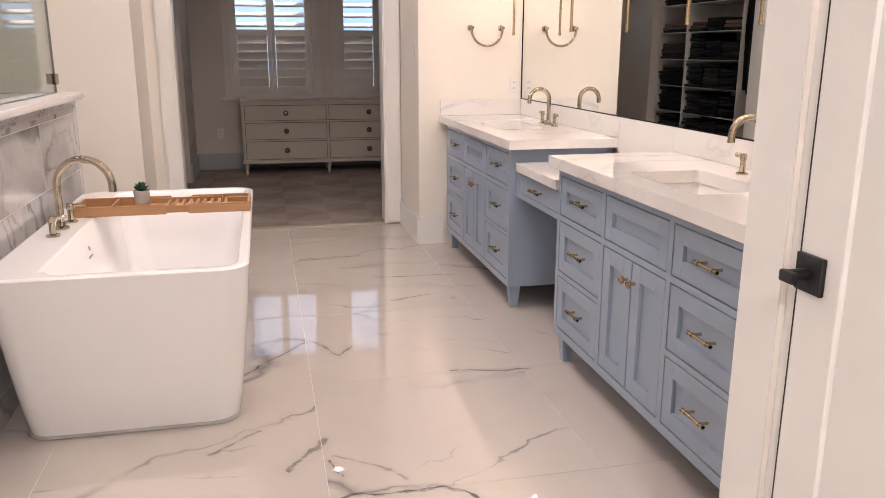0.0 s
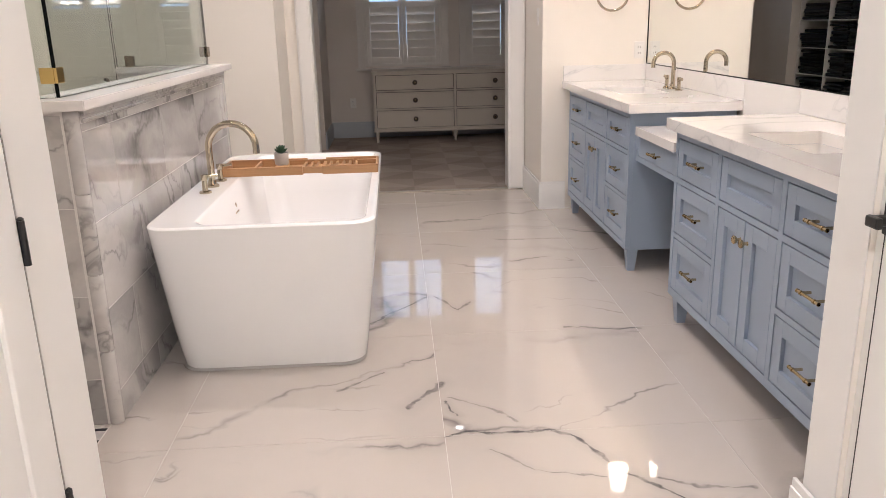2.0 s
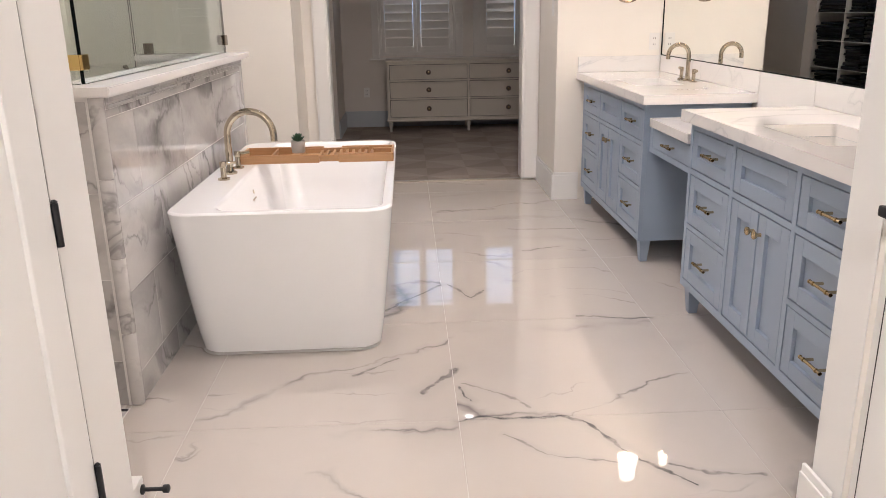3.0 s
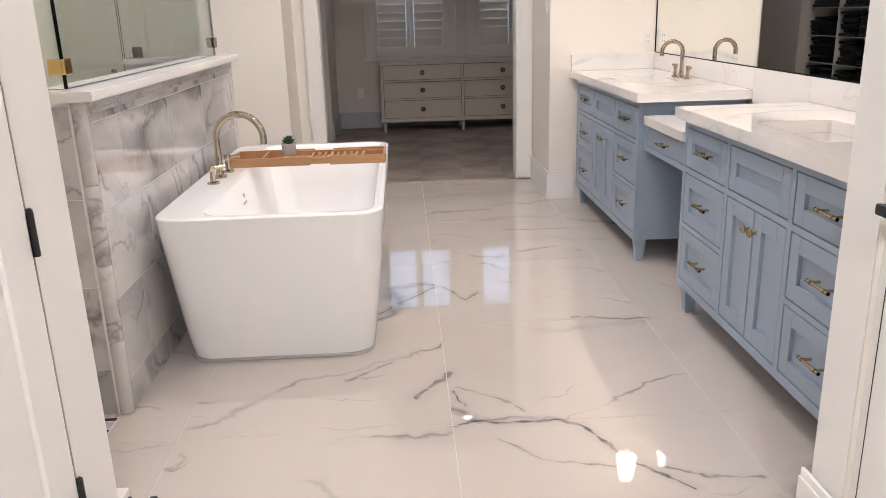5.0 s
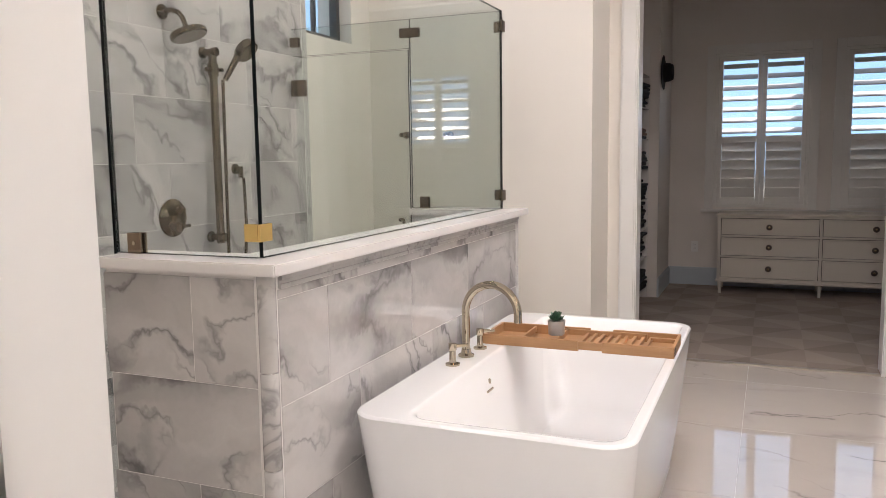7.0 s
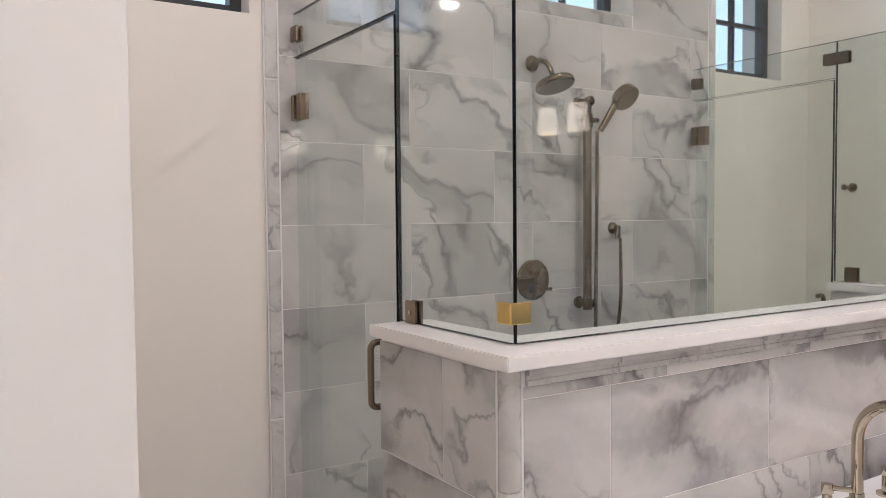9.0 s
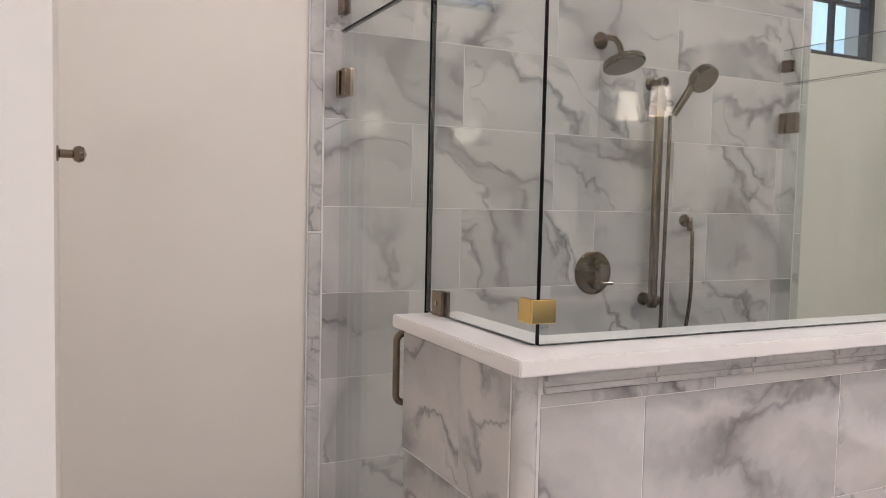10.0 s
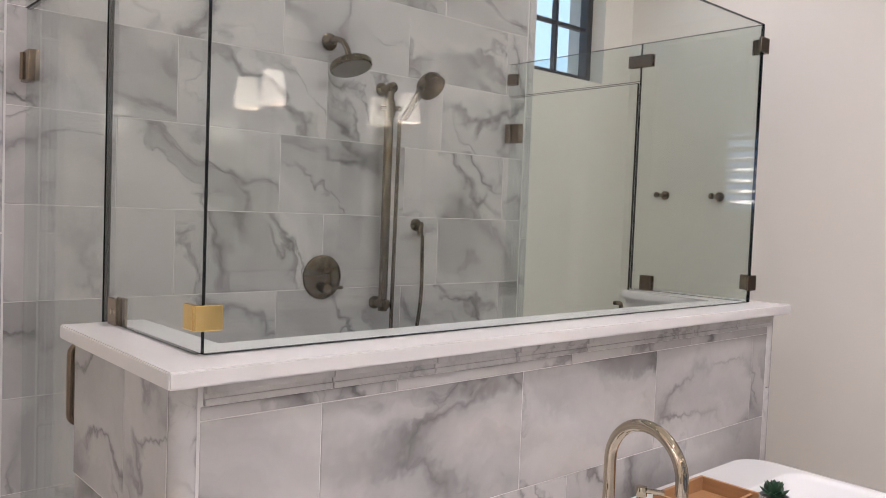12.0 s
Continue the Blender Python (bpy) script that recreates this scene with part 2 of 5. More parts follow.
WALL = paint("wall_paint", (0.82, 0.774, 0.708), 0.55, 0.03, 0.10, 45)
# the same white wall paint, darkened in colour to imitate the room's dimness
WALL_DIMMED = paint("dimmed_wall_paint", (0.68, 0.625, 0.575), 0.55, 0.03, 0.10, 45)
CEIL = paint("ceiling_paint", (0.82, 0.80, 0.77), 0.7, 0.02, 0.1, 45)
TRIM = paint("trim_paint", (0.80, 0.785, 0.76), 0.32, 0.03, 0.03)
BLUE = paint("blue_grey_cabinet_paint", (0.295, 0.36, 0.452), 0.36, 0.08, 0.04)
# near-black that paints the shade inside gaps and slots
HOLLOW_SHADE = paint("hollow_shade", (0.012, 0.013, 0.016), 0.8, 0.1, 0)
GREYBASE = paint("grey_baseboard_paint", (0.44, 0.47, 0.50), 0.5, 0.05, 0)
# the floor's strongest veins: places along each, half width, strength
FLOOR_VEINS = [
    ([(0.33, 2.45), (0.42, 2.48), (0.48, 2.45), (0.67, 2.46), (0.74, 2.42), (0.81, 2.26), (0.89, 2.15), (0.99, 2.03)], 0.0085, 0.9),
    ([(0.95, 2.15), (1.05, 2.08), (1.21, 2.07)], 0.007, 0.6),
    ([(0.21, 2.66), (0.26, 2.75), (0.33, 2.85)], 0.014, 0.75),
    ([(0.34, 2.69), (0.38, 2.58)], 0.006, 0.8),
    ([(0.35, 2.73), (0.46, 2.66), (0.59, 2.52)], 0.006, 0.4),
    ([(0.47, 2.34), (0.58, 2.22), (0.8, 2.16)], 0.005, 0.5),
    ([(-0.05, 2.82), (0.03, 2.9), (0.12, 2.96)], 0.006, 0.55),
    ([(0.06, 3.49), (0.17, 3.66), (0.33, 3.83)], 0.009, 0.75),
    ([(0.36, 3.83), (0.47, 3.63), (0.53, 3.74)], 0.008, 0.65),
    ([(0.92, 3.36), (1.03, 3.34), (1.24, 3.3)], 0.007, 0.65),
    ([(0.37, 5.33), (0.76, 5.38)], 0.008, 0.5),
    ([(0.8, 4.85), (1.26, 4.81)], 0.006, 0.6),
    ([(0.82, 4.38), (1.04, 4.44)], 0.009, 0.6),
]
FLOORTILE = floor_marble()
WALLTILE = wall_marble()
TRIMSTONE = marble("marble_trim", (0.63, 0.61, 0.59), (0.46, 0.45, 0.445), (0.22, 0.21, 0.21), 5.0, 0.035, 0.35, 0.6, 0.16, 3.3)
QUARTZ = marble("white_quartz", (0.80, 0.775, 0.75), (0.70, 0.68, 0.66), (0.40, 0.40, 0.42), 1.1, 0.006, 0.2, 0.45, 0.07, 2.1, 0.5, (0.48, 0.58))
CAPQUARTZ = paint("white_quartz_cap", (0.82, 0.79, 0.765), 0.16, 0.04, 0)
GROUT = paint("pale_grout", (0.76, 0.735, 0.71), 0.9, 0.08, 0.2)
GROUT_FLOOR = paint("floor_grout", (0.62, 0.59, 0.56), 0.7, 0.08, 0.1)
TUB = Mat("white_tub_acrylic").set(Base_Color=(0.85, 0.845, 0.84, 1), Roughness=0.22, Coat_Weight=0.35, Coat_Roughness=0.05).m
PORCELAIN = Mat("white_porcelain").set(Base_Color=(0.82, 0.80, 0.78, 1), Roughness=0.08).m
NICKEL = metal("polished_champagne_nickel", (0.52, 0.45, 0.35), 0.055)
FIXTURE = metal("dark_polished_nickel", (0.20, 0.165, 0.122), 0.075)
BRASS = metal("satin_brass", (0.60, 0.47, 0.28), 0.20)
BRONZE = metal("aged_brass_hinge", (0.27, 0.21, 0.155), 0.2)
GOLD = metal("polished_gold", (0.85, 0.62, 0.24), 0.12)
BLACK = paint("black_iron", (0.012, 0.012, 0.013), 0.4, 0.2, 0.05)
WINBLACK = paint("black_window_frame", (0.02, 0.022, 0.028), 0.35, 0.1, 0)
GLASS = clear_glass("shower_glass", (0.94, 0.966, 0.95))
PANE = clear_glass("window_glass", (0.96, 0.97, 0.97))
GLASSEDGE = Mat("dark_glass_edge").set(Base_Color=(0.004, 0.007, 0.007, 1), Roughness=0.25, IOR=1.25).m
MIRROR = Mat("mirror_silver").set(Base_Color=(0.90, 0.915, 0.89, 1), Metallic=1.0, Roughness=0.0).m
SHADE = glow("lit_linen_shade", (1.0, 0.86, 0.70), 3.7)
CANGLOW = glow("downlight_lens", (1.0, 0.90, 0.80), 6.0)
CANRIM = paint("downlight_trim", (0.8, 0.79, 0.77), 0.4, 0.02, 0)
BAMBOO = wood("bamboo", (0.47, 0.265, 0.125), (0.33, 0.165, 0.07))
LEAF = paint("succulent_green", (0.035, 0.10, 0.05), 0.45, 0.35, 0)
POT = paint("speckled_grey_pot", (0.50, 0.48, 0.46), 0.7, 0.2, 0.3)
DRESSER = paint("greige_dresser_paint", (0.62, 0.565, 0.49), 0.5, 0.06, 0.08)
KNOB = paint("dark_wood_knob", (0.09, 0.06, 0.045), 0.4, 0.3, 0)
# white of shutters and shelves, its colour darkened to imitate the dim room
SHUTTER = paint("shutter_paint", (0.72, 0.69, 0.655), 0.25, 0.03, 0)
PLASTIC = paint("white_plastic", (0.78, 0.76, 0.73), 0.35, 0.02, 0)
CLOTHS = [fabric("dark_cloth", (0.004, 0.004, 0.005), (0.010, 0.009, 0.010)),
          fabric("navy_cloth", (0.005, 0.006, 0.010), (0.011, 0.013, 0.020)),
          fabric("tan_cloth", (0.16, 0.10, 0.08), (0.26, 0.18, 0.15)),
          fabric("grey_cloth", (0.02, 0.018, 0.018), (0.045, 0.04, 0.04))]


def carpet_material():
    """Low pile with a pattern of triangles in two tones."""
    k = Mat("patterned_carpet").set(Roughness=0.98)
    p = k.coords()
    chk = []
    for turn in (0.0, 45.0):
        mp = k.node("ShaderNodeMapping")
        mp.inputs["Rotation"].default_value = (0, 0, radians(turn))
        mp.inputs["Location"].default_value = (0.013, 0.021, 0.3)
        k.link(p, mp.inputs["Vector"])
        c = k.node("ShaderNodeTexChecker", Scale=2.9 if turn == 0 else 2.9 * 0.7071)
        c.inputs[1].default_value, c.inputs[2].default_value = (0, 0, 0, 1), (1, 1, 1, 1)
        k.link(mp.outputs[0], c.inputs["Vector"])
        chk.append(c.outputs["Fac"])
    tone = k.t.nodes.new("ShaderNodeMath")
    tone.operation = "ADD"
    k.link(chk[0], tone.inputs[0])
    k.link(chk[1], tone.inputs[1])
    half = times(k, tone.outputs[0], 0.5)
    col = k.mix(half, (0.30, 0.245, 0.205), (0.44, 0.365, 0.31))
    grain = k.noise(p, 260, 3)
    k.colour(k.mix(times(k, grain, 0.5), col, (0.22, 0.19, 0.165)))
    k.bump(grain, 0.7, 0.004)
    return k.m


CARPET = carpet_material()

# ---- mesh helpers ----
WORLD = {}


def thing(name, at, label, category, group="", kind=""):
    """An Empty at a thing's base."""
    ob = new(name)
    ob.empty_display_size = 0.05
    ob.location = at
    WORLD[ob] = Matrix.Translation(at)
    return tagged(ob, label, category, group, kind)


def part(name, bm, material, parent=None, label="", smooth=None):
    """Links a bmesh, given in world places, as one mesh object under a thing or a part."""
    if parent is not None:
        bm.transform(WORLD[parent].inverted())
    me = bpy.data.meshes.new(name)
    bmesh.ops.recalc_face_normals(bm, faces=bm.faces)
    bm.to_mesh(me)
    bm.free()
    me.materials.append(material)
    ob = new(name, me)
    if smooth is not None:
        me.polygons.foreach_set("use_smooth", [True] * len(me.polygons))
        me.set_sharp_from_angle(angle=radians(smooth))
    if parent is not None:
        ob.parent = parent
        WORLD[ob] = WORLD[parent].copy()
    else:
        WORLD[ob] = Matrix()
    if label:
        ob["label"] = label
    return ob


def box(bm, x0, x1, y0, y1, z0, z1, bevel=0.0, seg=2):
    """Adds a box, with rounded edges where bevel is given."""
    made = bmesh.ops.create_cube(bm, size=1.0)["verts"]
    for v in made:
        v.co = Vector((x0 + (v.co.x + 0.5) * (x1 - x0), y0 + (v.co.y + 0.5) * (y1 - y0), z0 + (v.co.z + 0.5) * (z1 - z0)))
    if bevel:
        edges = {e for v in made for e in v.link_edges}
        bmesh.ops.bevel(bm, geom=list(edges), offset=bevel, segments=seg, affect="EDGES", profile=0.6)
    return bm


def boxed(*a, **k):
    return box(bmesh.new(), *a, **k)


def tube(bm, pts, r, seg=12, closed=False, caps=True):
    """A round tube along points; r is one radius or one for each point."""
    pts = [Vector(p) for p in pts]
    n = len(pts)
    radii = [r] * n if isinstance(r, (int, float)) else list(r)
    rings, side = [], None
    for i, p in enumerate(pts):
        a = pts[(i - 1) % n] if closed or i else p
        b = pts[(i + 1) % n] if closed or i < n - 1 else p
        d = (b - a).normalized()
        if side is None:
            side = d.orthogonal().normalized()
        side = (side - d * side.dot(d)).normalized()
        up = d.cross(side)
        rings.append([bm.verts.new(p + radii[i] * (math.cos(2 * math.pi * k / seg) * side + math.sin(2 * math.pi * k / seg) * up)) for k in range(seg)])
    for i in range(n if closed else n - 1):
        a, b = rings[i], rings[(i + 1) % n]
        for k in range(seg):
            bm.faces.new((a[k], a[(k + 1) % seg], b[(k + 1) % seg], b[k]))
    if caps and not closed:
        bm.faces.new(rings[0][::-1])
        bm.faces.new(rings[-1])
    return bm


def tubed(*a, **k):
    return tube(bmesh.new(), *a, **k)


def lathe(bm, profile, at, axis=(0, 0, 1), seg=24):
    """Turns (radius, height) pairs round an axis through at."""
    axis, at = Vector(axis).normalized(), Vector(at)
    u = axis.orthogonal().normalized()
    w = axis.cross(u)
    rings = []
    for r, h in profile:
        r = max(r, 0.0004)
        rings.append([bm.verts.new(at + axis * h + r * (math.cos(2 * math.pi * k / seg) * u + math.sin(2 * math.pi * k / seg) * w)) for k in range(seg)])
    for a, d in zip(rings, rings[1:]):
        for k in range(seg):
            bm.faces.new((a[k], a[(k + 1) % seg], d[(k + 1) % seg], d[k]))
    bm.faces.new(rings[0][::-1])
    bm.faces.new(rings[-1])
    return bm


def lathed(*a, **k):
    return lathe(bmesh.new(), *a, **k)


def arc(centre, u, v, r, a0, a1, n):
    """Points on an arc in the plane of u and v, angles in degrees."""
    c, u, v = Vector(centre), Vector(u), Vector(v)
    return [c + r * (math.cos(radians(a0 + (a1 - a0) * i / n)) * u + math.sin(radians(a0 + (a1 - a0) * i / n)) * v) for i in range(n + 1)]


def prism(bm, outline, z0, z1):
    """Extrudes a flat outline of (x, y) between two heights."""
    lo = [bm.verts.new((x, y, z0)) for x, y in outline]
    hi = [bm.verts.new((x, y, z1)) for x, y in outline]
    n = len(lo)
    bm.faces.new(lo[::-1])
    bm.faces.new(hi)
    for i in range(n):
        bm.faces.new((lo[i], lo[(i + 1) % n], hi[(i + 1) % n], hi[i]))
    return bm


def wall(name, x0, x1, y0, y1, z0, z1, material=WALL, holes=(), axis="x", label="painted white wall"):
    """A wall with openings through it; holes are (a0, a1, z0, z1) along the wall's long axis."""
    bm = bmesh.new()
    a0, a1 = (y0, y1) if axis == "y" else (x0, x1)
    rects = cut([(a0, a1, z0, z1)], holes)
    for r in rects:
        if axis == "y":
            box(bm, x0, x1, r[0], r[1], r[2], r[3])
        else:
            box(bm, r[0], r[1], y0, y1, r[2], r[3])
    ob = part(name, bm, material)
    return tagged(ob, label, "wall", kind="structure")


def cut(rects, holes):
    """Takes rectangles (a0, a1, b0, b1) minus holes."""
    for h in holes:
        out = []
        for a0, a1, b0, b1 in rects:
            if h[1] <= a0 or h[0] >= a1 or h[3] <= b0 or h[2] >= b1:
                out.append((a0, a1, b0, b1))
                continue
            if h[0] > a0:
                out.append((a0, h[0], b0, b1))
            if h[1] < a1:
                out.append((h[1], a1, b0, b1))
            m0, m1 = max(a0, h[0]), min(a1, h[1])
            if h[2] > b0:
                out.append((m0, m1, b0, h[2]))
            if h[3] < b1:
                out.append((m0, m1, h[3], b1))
        rects = out
    return rects


# ---- the plan ----
XW, XE = -2.145, 1.975        # west wall (shower, windows) and east wall (mirror)
YS, YS0 = 1.860, 1.67          # entry wall, bath side and hall side
YN_W, YN_E = 5.82, 5.63       # north walls beside the dressing-room niche
NX0, NX1 = -0.61, 1.227       # the niche's sides
YD = 6.36                     # wall with the opening to the dressing room
ZC = 3.05
DOOR_X0, DOOR_X1, DOOR_H = -0.41, 1.09, 2.52
EX0, EX1 = -0.55, 1.045       # entry opening
YR, YR0 = 1.55, 1.436         # the entry wall steps back east of the opening
YB = 9.58                     # dressing room's window wall
WIN_W = [(2.01, 2.57, 2.11, 2.98), (3.10, 4.41, 2.335, 2.98), (5.005, 5.57, 2.135, 2.98)]
WIN_N = [(-0.13, 0.765, 0.84, 2.40), (1.06, 1.96, 0.84, 2.40)]

sub = part("floor", boxed(XW - 0.3, XE + 0.3, -1.4, YD, -0.12, -0.0012), GROUT_FLOOR)
tagged(sub, "polished white marble floor of large veined tiles", "floor", kind="structure")
tagged(part("ceiling", boxed(XW - 0.3, XE + 0.3, -1.4, YD + 0.14, ZC, ZC + 0.12), CEIL), "flat white painted ceiling", "ceiling", kind="structure")
wall("wall_west", XW - 0.25, XW, YS0, YN_W + 0.15, 0, ZC, holes=WIN_W, axis="y", label="white painted outer wall with high windows")
wall("wall_east", XE, XE + 0.15, YR, YN_E, 0, ZC, axis="y", label="white painted wall behind the vanities")
wall("wall_south_west", XW, EX0 - 0.022, YS0, YS, 0, ZC, label="white painted wall beside the entry opening")
wall("wall_south_east", EX1 + 0.003, XE + 0.15, YR0, YR, 0, ZC, label="white painted wall beside the entry opening")
wall("wall_south_head", EX0, EX1 + 0.002, YR0, YS, 2.45, ZC, label="white painted wall over the entry opening")
wall("wall_north_west", XW, NX0, YN_W, YN_W + 0.15, 0, ZC, label="white painted wall with robe hooks")
wall("wall_niche_west", NX0 - 0.12, NX0, YN_W + 0.15, YD, 0, ZC, axis="y", label="white painted side of the doorway niche")
wall("wall_niche_east", NX1, NX1 + 0.12, YN_E + 0.15, YD, 0, ZC, axis="y", label="white painted side of the doorway niche")
wall("wall_north_east", NX1, XE + 0.15, YN_E, YN_E + 0.15, 0, ZC, label="white painted wall with a towel ring")
wall("wall_door", -1.5, 2.9, YD, YD + 0.14, 0, ZC, holes=[(DOOR_X0 - 0.021, DOOR_X1 + 0.021, 0, DOOR_H)], label="wall with the opening to the dressing room")
# hall behind the camera
wall("wall_hall_west", -0.80, -0.66, -1.25, YS0, 0, ZC, axis="y")
wall("wall_hall_east", 1.100, 1.23, -1.25, YR0, 0, ZC, holes=[(0.54, 1.4355, 0, 2.43)], axis="y", label="hall wall with a closed door")
wall("wall_hall_south", -0.80, 1.23, -1.40, -1.25, 0, ZC)
# dressing room, its walls in the darkened copy of the wall paint
wall("wall_dressing_north", -1.5, 2.9, YB, YB + 0.2, 0, ZC, WALL_DIMMED, holes=WIN_N, label="dressing room wall with shuttered windows")
wall("wall_dressing_west", -1.24, -1.10, YD + 0.14, YB, 0, ZC, WALL_DIMMED, axis="y")
wall("wall_dressing_return", -1.10, -0.57, 8.66, YB, 0, ZC, WALL_DIMMED, axis="y", label="white wall beside the open closet shelves")
wall("wall_dressing_east", 2.75, 2.9, YD + 0.14, YB, 0, ZC, WALL_DIMMED, axis="y")
tagged(part("ceiling", boxed(-1.5, 2.9, YD + 0.14, YB + 0.2, ZC, ZC + 0.12), CEIL), "flat white dressing room ceiling", "ceiling", kind="structure")
tagged(part("carpet", boxed(-1.3, 2.9, YD + 0.005, YB + 0.1, -0.12, 0.012), CARPET), "beige carpet with a pattern of pale triangles", "carpet", kind="structure")
SKYBLUE = glow("clear_blue_distance", (0.36, 0.57, 0.86), 0.92)
SKYBLUE.node_tree.nodes["Principled BSDF"].inputs["Base Color"].default_value = (0, 0, 0, 1)
tagged(part("backdrop", boxed(-40, 40, YB + 55, YB + 55.5, -0.3, 30), SKYBLUE), "plain clear blue sky far outside", "backdrop", kind="structure")
WESTSKY = glow("pale_west_sky", (0.55, 0.75, 0.95), 0.95)
WESTSKY.node_tree.nodes["Principled BSDF"].inputs["Base Color"].default_value = (0, 0, 0, 1)
tagged(part("backdrop", boxed(-60.5, -60, -60, 160, -0.3, 75), WESTSKY), "plain pale blue sky far outside", "backdrop", kind="structure")
tagged(part("ground", boxed(-90, 90, -90, 90, -0.5, -0.3), paint("pale_paving", (0.21, 0.20, 0.17), 0.9, 0.3, 0.3, 2)), "pale plain ground outside the windows", "ground", kind="structure")


# ---- trim ----
def baseboard(x0, x1, y0, y1, h=0.20, material=TRIM, z=0.0):
    bm = boxed(x0, x1, y0, y1, z, z + h - 0.02, 0.002)
    ins = 0.004
    box(bm, x0 + ins * (x1 - x0 < 0.1), x1 - ins * (x1 - x0 < 0.1), y0 + ins * (y1 - y0 < 0.1), y1 - ins * (y1 - y0 < 0.1), z + h - 0.022, z + h, 0.003)
    return tagged(part("baseboard", bm, material), "tall painted baseboard", "baseboard", kind="structure")


baseboard(NX1 - 0.018, NX1 - 0.001, YN_E - 0.018, YD - 0.025)
baseboard(NX1 - 0.001, 1.40, YN_E - 0.018, YN_E - 0.001)
baseboard(NX0 + 0.001, NX0 + 0.018, YN_W - 0.018, YD - 0.025)
baseboard(XW + 0.02, NX0 + 0.001, YN_W - 0.018, YN_W - 0.001)
baseboard(XW + 0.001, XW + 0.018, YS + 0.02, 2.60)
baseboard(XW + 0.001, XW + 0.018, 5.005, YN_W - 0.02)
baseboard(XW + 0.02, EX0 - 0.025, YS + 0.001, YS + 0.018)
baseboard(EX1 - 0.018, EX1 - 0.001, YR - 0.095, YR + 0.02, 0.36)
baseboard(EX1 + 0.001, XE - 0.01, YR + 0.001, YR + 0.018)
baseboard(-0.568, -0.55, 8.66, YB - 0.02, material=GREYBASE)
baseboard(-0.568, 2.75, YB - 0.018, YB - 0.001, material=GREYBASE)
baseboard(1.26, 2.75, YD + 0.141, YD + 0.158, material=GREYBASE)


def casing(x0, x1, y0, y1, h, name="trim"):
    """Two posts and a head of an opening's lining, from x0 to x1 inside."""
    bm = boxed(x0 - 0.02, x0, y0, y1, 0, h + 0.02, 0.002)
    box(bm, x1, x1 + 0.02, y0, y1, 0, h + 0.02, 0.002)
    box(bm, x0 + 0.001, x1 - 0.001, y0 + 0.001, y1 - 0.001, h, h + 0.02, 0.002)
    return tagged(part(name, bm, TRIM), "white painted door lining", "door trim", kind="structure")


casing(DOOR_X0, DOOR_X1, YD - 0.012, YD + 0.152, DOOR_H - 0.03)
for x0, x1 in ((DOOR_X0 - 0.118, DOOR_X0 - 0.006), (DOOR_X1 + 0.006, DOOR_X1 + 0.130)):
    bm = boxed(x0, x1, YD - 0.030, YD - 0.001, 0.012, DOOR_H + 0.08, 0.003)
    box(bm, x0 + 0.012, x1 - 0.012, YD - 0.036, YD - 0.028, 0.02, DOOR_H + 0.06, 0.003)
    tagged(part("trim", bm, TRIM), "white painted door casing", "door trim", kind="structure")
tagged(part("trim", boxed(DOOR_X0 - 0.118, DOOR_X1 + 0.13, YD - 0.032, YD - 0.001, DOOR_H + 0.082, DOOR_H + 0.19, 0.003), TRIM), "white painted door head casing", "door trim", kind="structure")
tagged(part("threshold", boxed(DOOR_X0, DOOR_X1, YD - 0.012, YD + 0.02, -0.01, 0.014, 0.004), metal("threshold_strip", (0.45, 0.40, 0.34), 0.4)), "thin metal strip between tile and carpet", "threshold", kind="structure")
# entry lining, deep on both sides
for x0, x1, y0 in ((EX0 - 0.02, EX0 + 0.003, 1.6745), (EX1, EX1 + 0.002, YR0)):
    tagged(part("trim", boxed(x0, x1, y0, YS + 0.004 if x0 < 0 else YR + 0.001, 0, 2.45, 0.0005), TRIM), "white painted entry door jamb", "door trim", kind="structure")
tagged(part("trim", boxed(EX0 + 0.004, EX1 - 0.001, 1.66, YS + 0.01, 2.42, 2.449, 0.002), TRIM), "white painted entry head jamb", "door trim", kind="structure")


def panel_door(name, x0, x1, y0, y1, label, st=0.115):
    """A white leaf in the y-z plane with one recessed panel on both faces."""
    root = thing(name, ((x0 + x1) / 2, y0, 0), label, "door", kind="structure")
    bm = bmesh.new()
    for a, b, c, d in ((y0, y0 + st, 0.012, 2.42), (y1 - st, y1, 0.012, 2.42), (y0 + st, y1 - st, 0.012, 0.24), (y0 + st, y1 - st, 2.30, 2.42)):
        box(bm, x0, x1, a, b, c, d, 0.004)
    part("leaf_frame", bm, TRIM, root)
    bm = boxed(x0 + 0.010, x1 - 0.010, y0 + st - 0.004, y1 - st + 0.004, 0.236, 2.304)
    part("leaf_panel", bm, TRIM, root)
    return root


door_w = panel_door("door_1", -0.568, -0.528, 0.812, 1.632, "open white panelled door with black hinges")
door_e = panel_door("door_2", 1.052, 1.090, 0.57, 1.4025, "closed white panelled door with a black lever", 0.100)
tagged(part("trim", boxed(1.0585, 1.099, 1.4065, 1.4350, 0, 2.42, 0.002), TRIM), "white painted door stop strip", "door trim", kind="structure")
tagged(part("trim", boxed(-0.659, -0.560, 1.6365, 1.6725, 0, 2.449, 0.002), TRIM), "white painted jamb rebate", "door trim", kind="structure")
